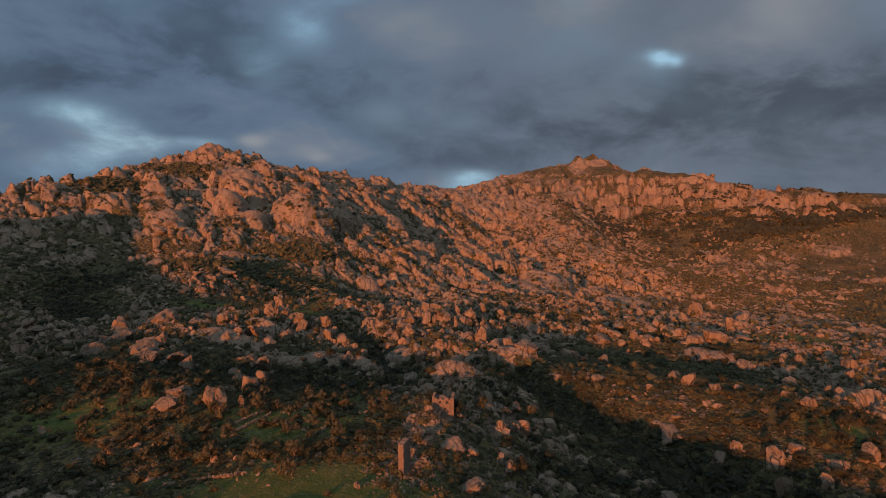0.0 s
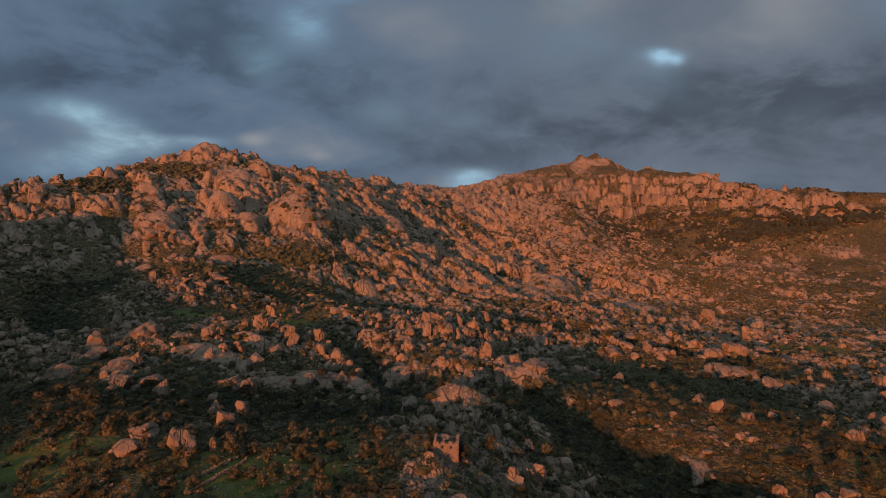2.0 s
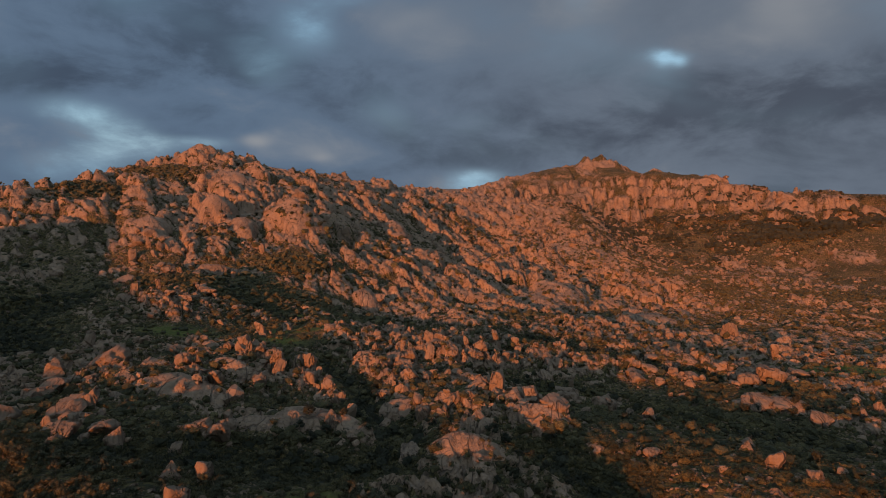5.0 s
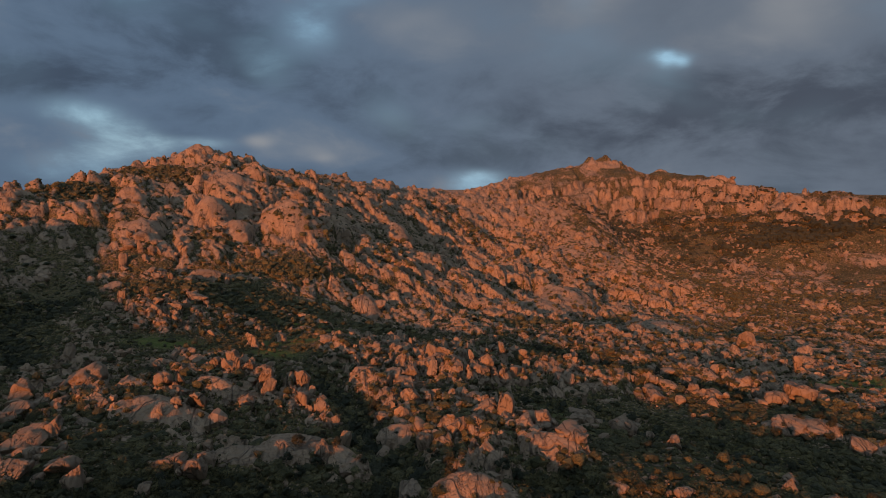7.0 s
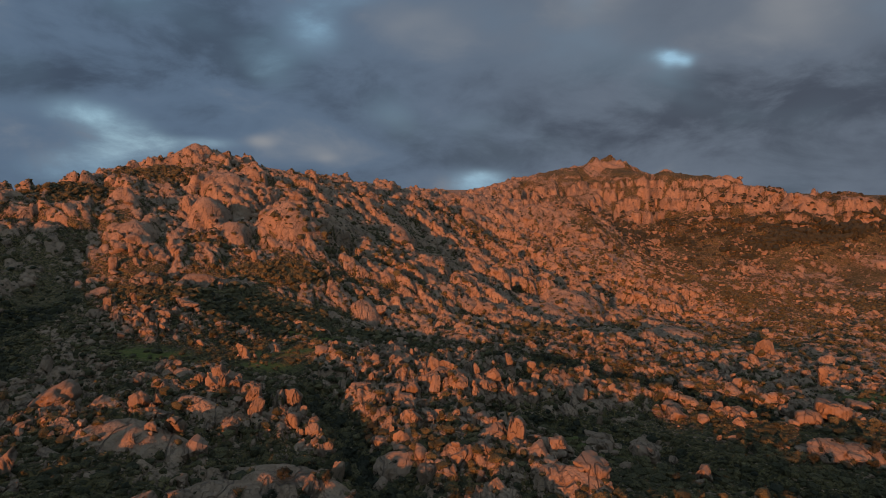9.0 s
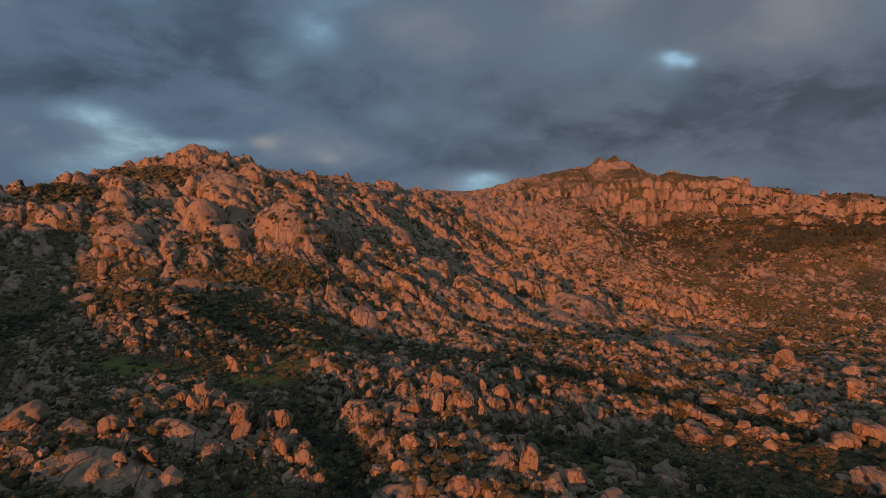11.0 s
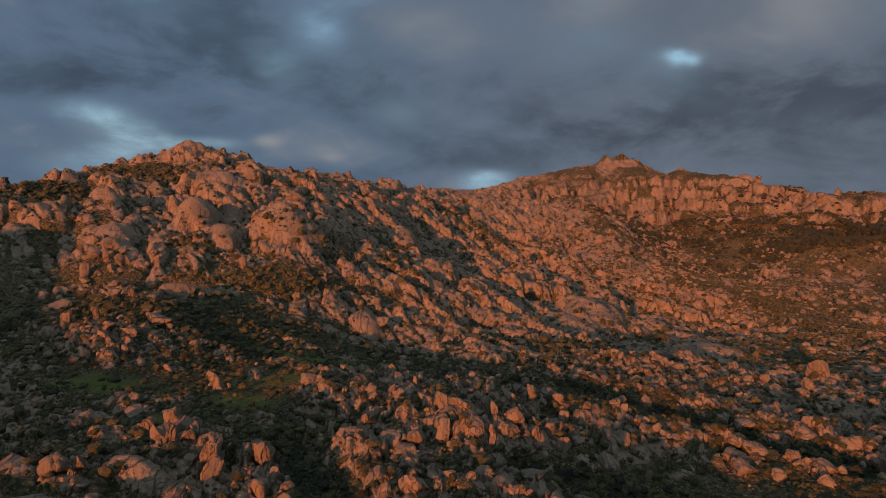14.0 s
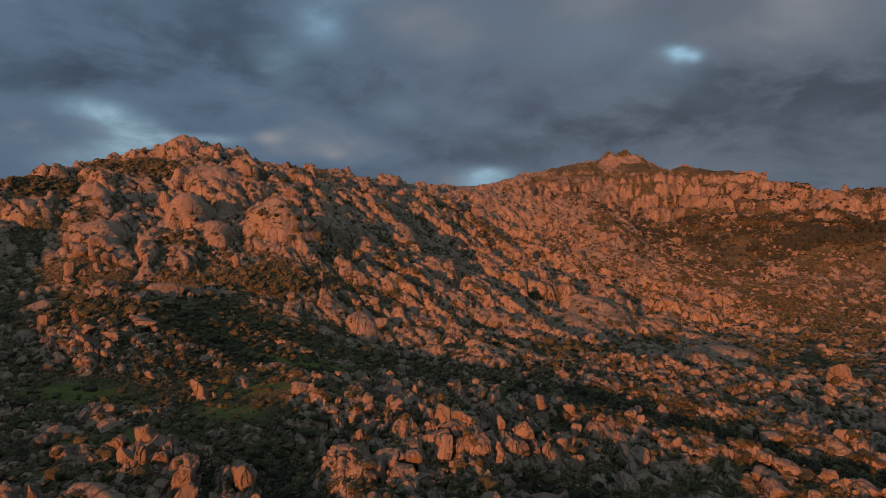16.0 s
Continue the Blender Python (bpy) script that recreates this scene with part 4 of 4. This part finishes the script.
BALANCED_ROCKS = [(122.5, 500.4, 7.8, 8.7), (153.9, 471.1, 7.5, 6.5), (161.3, 462.5, 11.3, 7.1), (170.3, 448.7, 11.1, 9), (110.2, 450.7, 5.9, 6.9), (110.8, 442.2, 4.9, 4.9), (218.8, 567.9, 7.8, 7), (231.7, 569.9, 6.2, 5.1), (216.1, 553.7, 5.5, 7.2), (137.8, 490.8, 3.4, 4.8)]
MEADOW_ROCKS = [(-115.4, 477.5, 7.7, 11.1), (-95.8, 389.4, 6.4, 6.5), (-91.5, 380.2, 6.6, 6.2), (-71.3, 396.9, 4.6, 3.7), (-66, 387.9, 4.9, 3.5), (-68.3, 480.8, 8.9, 4.3), (-103, 498.9, 8.1, 5.5)]
WEST_ROCKS = [(-163.9, 360.7, 19, 9), (-176.6, 342.2, 7.7, 7.3), (-165.9, 321.6, 11.6, 8.2), (-156, 331.9, 5.8, 4.5), (-113, 260.2, 11.8, 7.1), (-105.6, 257.9, 6.4, 7), (-137, 287.9, 11.1, 6.3), (-128.8, 286.1, 7.2, 7.6), (-134.4, 277.3, 11.9, 5.6), (-113.7, 354.6, 4.4, 5.6), (-110.7, 345.4, 8.5, 3.5), (-98.5, 333.6, 8.6, 6.9), (-85.6, 273.9, 10.8, 7.2), (-76.4, 271.3, 8.5, 8.5), (-75.1, 281.7, 7.7, 5.2), (-81.5, 297.9, 4.7, 3.8)]
SLAB_ROCKS = [(-80, 371.5, 6.9, 11.3), (-69.1, 369.2, 9.3, 10.6), (-63.4, 378.1, 8.1, 8.6), (-58.7, 359.8, 5.7, 6.8), (-55.9, 367.8, 3.8, 4.7), (-51, 364.9, 4.3, 3.8), (-41.4, 334.1, 5.1, 6.6), (-31.1, 405.9, 3.2, 4), (-18.4, 345.1, 9.3, 9.4), (-12.3, 322.9, 16.2, 10.6), (-1, 311.8, 7.1, 6.4), (-33, 313.4, 4.8, 6.8), (-37.3, 295.6, 6.7, 5.3), (-26.3, 286.2, 9.7, 6.2), (-4.9, 267.7, 10.9, 4.7), (-71.2, 339.9, 4.6, 2.6)]
PILLAR_ROCKS = [(35.2, 334.5, 7.6, 11.6), (27, 336.7, 9.6, 6.3), (13.3, 317.7, 8.4, 6.8), (20.6, 322.6, 6.1, 4.5), (17.3, 374.5, 6.4, 6.1), (29.4, 420, 6.7, 5.4), (38.4, 420.2, 11.8, 7), (57.7, 423.4, 6.9, 6.5), (87.4, 431.9, 8.9, 8.5), (55.4, 298.2, 12.4, 4.3), (74, 353.4, 12.8, 5.4), (104.5, 381.6, 12.9, 6.7), (133.7, 419, 10.8, 6.9), (18.8, 309.9, 4.3, 3.6), (59.2, 294.3, 2.2, 2.1)]
EAST_ROCKS = [(190.2, 457.7, 7, 5.1), (164.5, 405, 12.6, 8.6), (190.8, 390.9, 14.4, 12), (200.7, 423.8, 8.7, 8.6), (212.1, 402.3, 19, 10.9), (250.8, 434.9, 14.9, 5.7), (175.2, 348.9, 16, 6.8), (103, 319.9, 6.6, 5.5), (128.3, 280.7, 4.9, 2.8), (82.8, 266.1, 5.2, 2.8), (191.8, 329.2, 12.6, 7.5)]
SPUR_ROCKS = [(8.8, 153.2, 6.39, 2.5), (14.2, 155.1, 3.6, 1.6), (12.1, 131.8, 5.94, 2.65), (23.9, 149.8, 3.6, 3.0), (25.6, 178.6, 4.2, 5.4), (30.2, 184.9, 3.6, 3.8), (34.5, 187.4, 4.4, 5.5), (33.9, 203.2, 4.3, 3.5)]
LEANING_SLABS = [(-72, 225.3, 5.3, 5.5), (-60.6, 200.2, 6, 7.3), (-63.6, 225.6, 4.5, 6.3), (-86.2, 260.8, 4.1, 3.9), (-67.4, 200.2, 2.6, 3.9), (-70.3, 193, 4.9, 4), (-58.6, 184.6, 2, 4.3), (-156.4, 271.5, 13, 10), (-166.8, 309.1, 12.5, 8), (-123.8, 254.6, 11.2, 9.6), (-124.5, 271.3, 9.5, 7.3), (-82.5, 182.7, 7, 3.9), (-83.5, 194, 8.6, 4.1), (-66.5, 179.1, 6.9, 8)]
EAST_SLOPE_ROCKS = [(122.3, 271.4, 4.32, 4.08), (119.5, 250.6, 5.36, 6.4), (120.6, 182.8, 6.72, 6.96), (130.6, 188.7, 5.04, 3.6), (116.6, 172.3, 4.96, 6.96), (127.6, 169.2, 4.48, 4.96), (150.8, 179.4, 6.24, 6.24), (112.9, 194.8, 4.32, 4.32), (98.3, 210.9, 13.2, 5.2), (105.7, 192, 4.08, 5.12), (153.8, 235.3, 3.2, 4.08), (126.5, 238, 4.96, 3.76), (140.9, 247.4, 4.32, 2.24), (273, 348.8, 8.8, 11.36)]
WEST_CRAG = [(-323.4, 734.9, 7.5, 8.3), (-307.8, 733.8, 18.4, 12.8), (-313.5, 711.3, 13.2, 8.5), (-299.1, 708.9, 5.9, 14), (-284.7, 703.6, 5.8, 9.9), (-287.1, 715.2, 7.1, 5.6), (-305, 683.3, 8.6, 13.6), (-286.9, 693.9, 6.9, 8.2), (-277.2, 707, 4.1, 8.3), (-255.7, 656.8, 9, 7.5), (-229.5, 604.6, 4.7, 6.3), (-223.2, 604.5, 4.7, 6.3), (-262.1, 649.8, 9.5, 6), (-234.8, 598.9, 9.5, 4.5), (-211.4, 640.7, 28, 19), (-244.3, 693.5, 10.6, 5.8), (-300.7, 675.6, 8.5, 3.8), (-208.1, 598.2, 9.3, 5.7), (-188.6, 641.1, 4.9, 7), (-194.5, 575.5, 10.1, 7.5), (-188.8, 564.7, 18, 9.8), (-202.6, 537.7, 8.2, 4.6), (-237.7, 548.6, 6.5, 8.3), (-241.4, 536, 12.8, 18.2)]
DOME_ROCKS = [(-264.1, 568.9, 4.6, 4.4), (-253.1, 571.8, 5.5, 4.3), (-258.2, 575.5, 17.2, 6.6), (-219.7, 553, 4.3, 8.2), (-113.3, 762, 7.5, 7.2), (-112, 747.4, 7.9, 6.5), (-131.7, 785.9, 4.8, 6.9), (-125.4, 697.8, 7.9, 7), (-97.6, 714.4, 10.7, 7.6), (-254.8, 813.9, 9.9, 6.9), (-185.1, 740.1, 6.9, 10.9), (-244.6, 741.8, 13.1, 14.1), (-40.5, 984.6, 25, 22.3), (-51.1, 704.2, 18.4, 15), (-86.4, 744.7, 11.3, 9.1), (-77.3, 738.1, 11.1, 10.6), (-33.4, 845.1, 9.8, 7.4), (-62.3, 805.1, 11.1, 7)]
KNOLL_ROCKS = [(-113.7, 398.9, 5.7, 6.7), (-104.2, 398.4, 7.6, 6.2), (-99.3, 378.2, 6, 7), (-96.1, 378.1, 3.9, 7.4), (-98.1, 402.7, 7.1, 4.9), (-90.7, 384.1, 5.3, 5.2), (-119.2, 349.4, 7.9, 5.9), (-111.4, 345.5, 4.8, 5.7), (-103.4, 326.9, 4.9, 3.5), (-152.7, 414, 6.3, 5.4), (-149.3, 454, 5.9, 5.3), (-182.5, 444.4, 4.2, 2.7), (-80.4, 345.6, 7, 6.6), (-90.6, 346.5, 4.7, 2.7), (-82.6, 381.1, 7.8, 7), (-77.6, 364.3, 6.7, 8.9), (-54.8, 355.2, 3.5, 4.5), (-49.1, 352.8, 5.8, 5.9), (-42.9, 333.5, 3, 6.1), (-64.7, 364.3, 3.6, 2.3)]
HOLLOW_ROCKS = [(-35.7, 409.1, 11.2, 7.4), (-31.4, 403.4, 3.5, 3.9), (-18.7, 402.1, 9.4, 6.4), (-8.5, 400.7, 8.8, 8.4), (-5.7, 399.2, 2.7, 5.1), (-11.4, 383.5, 8.9, 5.3), (-21.1, 371.8, 8.5, 5.8), (-34.8, 388.8, 3.9, 3.2), (-15.5, 351.5, 2.7, 3.8)]
EAST_FINS = [(25.5, 396.9, 5.3, 4.3), (32.8, 416.1, 5.8, 4.6), (24.2, 368.1, 4.3, 3.4), (36.5, 383.1, 12.8, 2.9), (42.7, 384, 5.1, 5.4), (89, 405.9, 2.9, 4.9), (23.7, 345.6, 4.4, 2.5), (42.6, 331.7, 3.2, 3), (48.5, 327, 10.3, 4.9), (69.2, 352.1, 4.7, 2.4), (73.1, 345.1, 9.2, 5.5), (65.9, 340.7, 5.6, 2.2)]
EAST_MOUNDS_ROCKS = [(156.7, 415.4, 6.5, 5.2), (248.3, 503.8, 13.3, 13.8), (277.7, 507.7, 6.9, 11), (222.1, 522.8, 8.9, 5.5), (209.7, 426.7, 5, 4.1), (145.1, 425.3, 9.8, 4), (130.9, 408.2, 10.7, 5.8), (144.4, 404.3, 6.2, 5), (138.8, 378.9, 2.3, 3.8), (108.2, 377.8, 8.3, 3.7), (92.2, 346.7, 13.3, 6.8), (111.5, 364.9, 4.6, 3.8), (241.4, 544.1, 7, 8)]
CRAGS = [PINNACLE_CRAG, FIN_CRAG, BALANCED_ROCKS, MEADOW_ROCKS, WEST_ROCKS, SLAB_ROCKS, PILLAR_ROCKS, EAST_ROCKS, SPUR_ROCKS, LEANING_SLABS, EAST_SLOPE_ROCKS, WEST_CRAG, DOME_ROCKS, KNOLL_ROCKS, HOLLOW_ROCKS, EAST_FINS, EAST_MOUNDS_ROCKS]


def boulder_meshes(seed, count, power, cuts, level):
    rng = np.random.default_rng(seed)
    made = []
    for _ in range(count):
        v, f = boulder_shape(rng, level, 1.0, rng.uniform(0.85, 1.15), power, cuts)
        lo, hi = v.min(0), v.max(0)
        v = (v - (lo + hi) / 2) / (hi - lo)
        v[:, 2] += 0.5
        made.append(sheet("boulder", v, f, mat_granite))
    return made


def landmark_boulders():
    near = boulder_meshes(61, 10, 3.6, 8, 4), boulder_meshes(62, 14, 3.0, 9, 4)
    distant = boulder_meshes(64, 8, 3.6, 8, 3), boulder_meshes(65, 10, 3.0, 9, 3)
    rng = random.Random(63)

    def stand(x, y, wide, high):
        slim = high > wide * 1.15
        tall, squat = near if y < 420 else distant
        ob = new("boulder", rng.choice(tall if slim else squat))
        z = float(ground_height(np.array([x]), np.array([y]))[0])
        deep = wide * rng.uniform(0.75, 1.1)
        if wide > 12 and y < 230:
            high, z = wide * 0.28, z - 0.4
        elif wide > 9:
            high, z = min(high, wide * 0.5), z - 0.1 * high
        tilt = Euler((radians(rng.uniform(-8, 8)), radians(rng.uniform(-11, 11)), radians(rng.uniform(-25, 25)))).to_matrix().to_4x4()
        ob.matrix_world = Matrix.Translation((x, y + deep * 0.4, z - high * 0.36)) @ tilt @ Matrix.Diagonal((wide * 1.04, deep * 1.04, high * 1.33, 1))
        if slim:
            label = "tall upright granite boulder standing among rocks and scrub"
        elif wide > 9:
            label = "huge rounded granite boulder weathered pinkish grey"
        else:
            label = "rounded granite boulder resting on the rocky slope"
        tagged(ob, label, "boulder", "granite boulders")

    for crag in CRAGS:
        for x, y, wide, high in crag:
            stand(x, y, wide, high)


def split_blocks(seed):
    """Smaller blocks split off the great boulders, lying heaped at their feet."""
    rng = np.random.default_rng(seed)
    shapes = [boulder_shape(rng, 2, rng.uniform(0.7, 1.3), rng.uniform(0.85, 1.3), 3.4, 12) for _ in range(16)]
    rows = []
    for crag in CRAGS:
        for x, y, wide, high in crag:
            for _ in range(int(rng.integers(2, 5)) if y < 620 else 1):
                turn, size = rng.uniform(0, 2 * math.pi), rng.uniform(0.25, 0.55)
                reach = wide * (0.40 + size * 0.4)
                rows.append((x + reach * math.cos(turn), y + wide * 0.4 + reach * math.sin(turn), wide * size * 0.5, min(high, wide * 1.2) * size * rng.uniform(0.4, 0.7)))
    p = np.array(rows)
    scale = np.c_[p[:, 2], p[:, 2] * rng.uniform(0.8, 1.1, len(p)), p[:, 3]]
    v, f = gather(shapes, rng.integers(0, 16, len(p)), turns(rng, len(p), 0.25), scale, np.c_[p[:, :2], ground_height(p[:, 0], p[:, 1]) + p[:, 3] * 0.35])
    return tagged(new("split_blocks", sheet("split_blocks", v, f, mat_granite)), "granite blocks heaped at the feet of the great boulders", "boulders", kind="stuff")


split_blocks(66)
landmark_boulders()


# ---- trees ----
def limb(bm, a, b, ra, rb, sides=6):
    a, b = Vector(a), Vector(b)
    q = (b - a).to_track_quat("Z", "Y")
    ring = []
    for c, r in ((a, ra), (b, rb)):
        ring.append([bm.verts.new(c + q @ Vector((r * math.cos(6.283 * k / sides), r * math.sin(6.283 * k / sides), 0))) for k in range(sides)])
    for k in range(sides):
        bm.faces.new((ring[0][k], ring[0][(k + 1) % sides], ring[1][(k + 1) % sides], ring[1][k]))


def tree_model(name, seed, high, wide, leaf_mat, label):
    rng = np.random.default_rng(seed)
    tree = tagged(new(name), label, "tree", name.replace("_", " ") + "s on the hillside")
    fork = Vector((rng.normal(0, 0.15), rng.normal(0, 0.15), high * 0.22))
    bm = bmesh.new()
    limb(bm, (0, 0, -0.6), fork, 0.26, 0.17)
    part("trunk", mesh_of(bm, "trunk", mat_bark), tree)
    tips = []
    for k in range(5):
        a = 6.283 * k / 5 + rng.normal(0, 0.3)
        tip = Vector((math.cos(a) * wide * rng.uniform(0.22, 0.36), math.sin(a) * wide * rng.uniform(0.22, 0.36), high * rng.uniform(0.34, 0.62)))
        bm = bmesh.new()
        limb(bm, fork - (tip - fork).normalized() * 0.1, tip, 0.11, 0.03, 5)
        part("limb", mesh_of(bm, "limb", mat_bark), tree)
        tips.append(np.array(tip))
    tips += [np.array((rng.normal(0, 0.3), rng.normal(0, 0.3), high * 0.74)), np.array((wide * 0.18, -wide * 0.12, high * 0.68)), np.array((-wide * 0.16, 0.1, high * 0.66))]
    core, core_f = ICO[1]
    vs, fs, start = [], [], 0
    for tip in tips:
        r = wide * rng.uniform(0.17, 0.27)
        vs.append(tip + core * rng.uniform(0.55, 0.85, (len(core), 1)) * r * [1, 1, 0.9])
        fs.append(core_f + start)
        start += len(core)
        for _ in range(48):
            d = rng.normal(size=3)
            d /= np.linalg.norm(d)
            c = tip + d * r * rng.uniform(0.6, 1.15) * [1, 1, 0.9]
            u, t = rng.normal(size=3), rng.normal(size=3)
            u, t = u / np.linalg.norm(u) * rng.uniform(0.14, 0.30), t / np.linalg.norm(t) * rng.uniform(0.13, 0.28)
            vs.append(np.array([c - u, c + t, c + u]))
            fs.append(np.array([[start, start + 1, start + 2]]))
            start += 3
    part("crown", sheet("crown", np.concatenate(vs), np.concatenate(fs), leaf_mat, False), tree)
    return tree


def plant(models, rng, spots):
    used = set()
    for x, y in spots:
        k = int(rng.integers(0, len(models)))
        z = float(ground_height(np.array([x]), np.array([y]))[0])
        m = pose(x, y, z, 0, 0, rng.uniform(0, 360)) @ Matrix.Diagonal((*(rng.uniform(0.75, 1.25, 3) * rng.uniform(0.8, 1.15)), 1))
        if k in used:
            ob = copy_thing(models[k], m)
            ob.matrix_basis = m
        else:
            models[k].matrix_basis = m
            used.add(k)


def grove(rng, count, rows):
    got = []
    while len(got) < count:
        cx, cy, rx, ry = rows[int(rng.integers(0, len(rows)))]
        x, y = rng.normal(cx, rx), rng.normal(cy, ry)
        if y > 122 and all((x - a) ** 2 + (y - b) ** 2 > 6 for a, b in got) and rockiness(np.array([x]), np.array([y]))[0] < 0.68:
            got.append((x, y))
    return got


tree_rng = np.random.default_rng(71)
olives = [tree_model("olive_tree", 72 + k, 3.7 + 0.4 * k, 4.6, mat_olive, "grey-green olive tree with a loose round crown") for k in range(5)]
plant(olives, tree_rng, grove(tree_rng, 215, [(-110, 170, 30, 20), (-60, 200, 30, 22), (-130, 210, 30, 24), (-45, 180, 22, 20), (-110, 235, 30, 14), (-25, 200, 12, 14)]))
oaks = [tree_model("holm_oak", 82 + k, 3.6 + 0.4 * k, 4.8, mat_shaded_evergreen, "dark evergreen oak with a dense low crown") for k in range(4)]
plant(oaks, tree_rng, grove(tree_rng, 190, [(125, 185, 26, 13), (150, 205, 22, 16), (60, 165, 22, 14), (95, 175, 30, 16), (70, 160, 30, 18), (110, 165, 30, 20), (140, 290, 50, 20), (-30, 300, 22, 20), (180, 360, 30, 10), (40, 250, 16, 18)]))
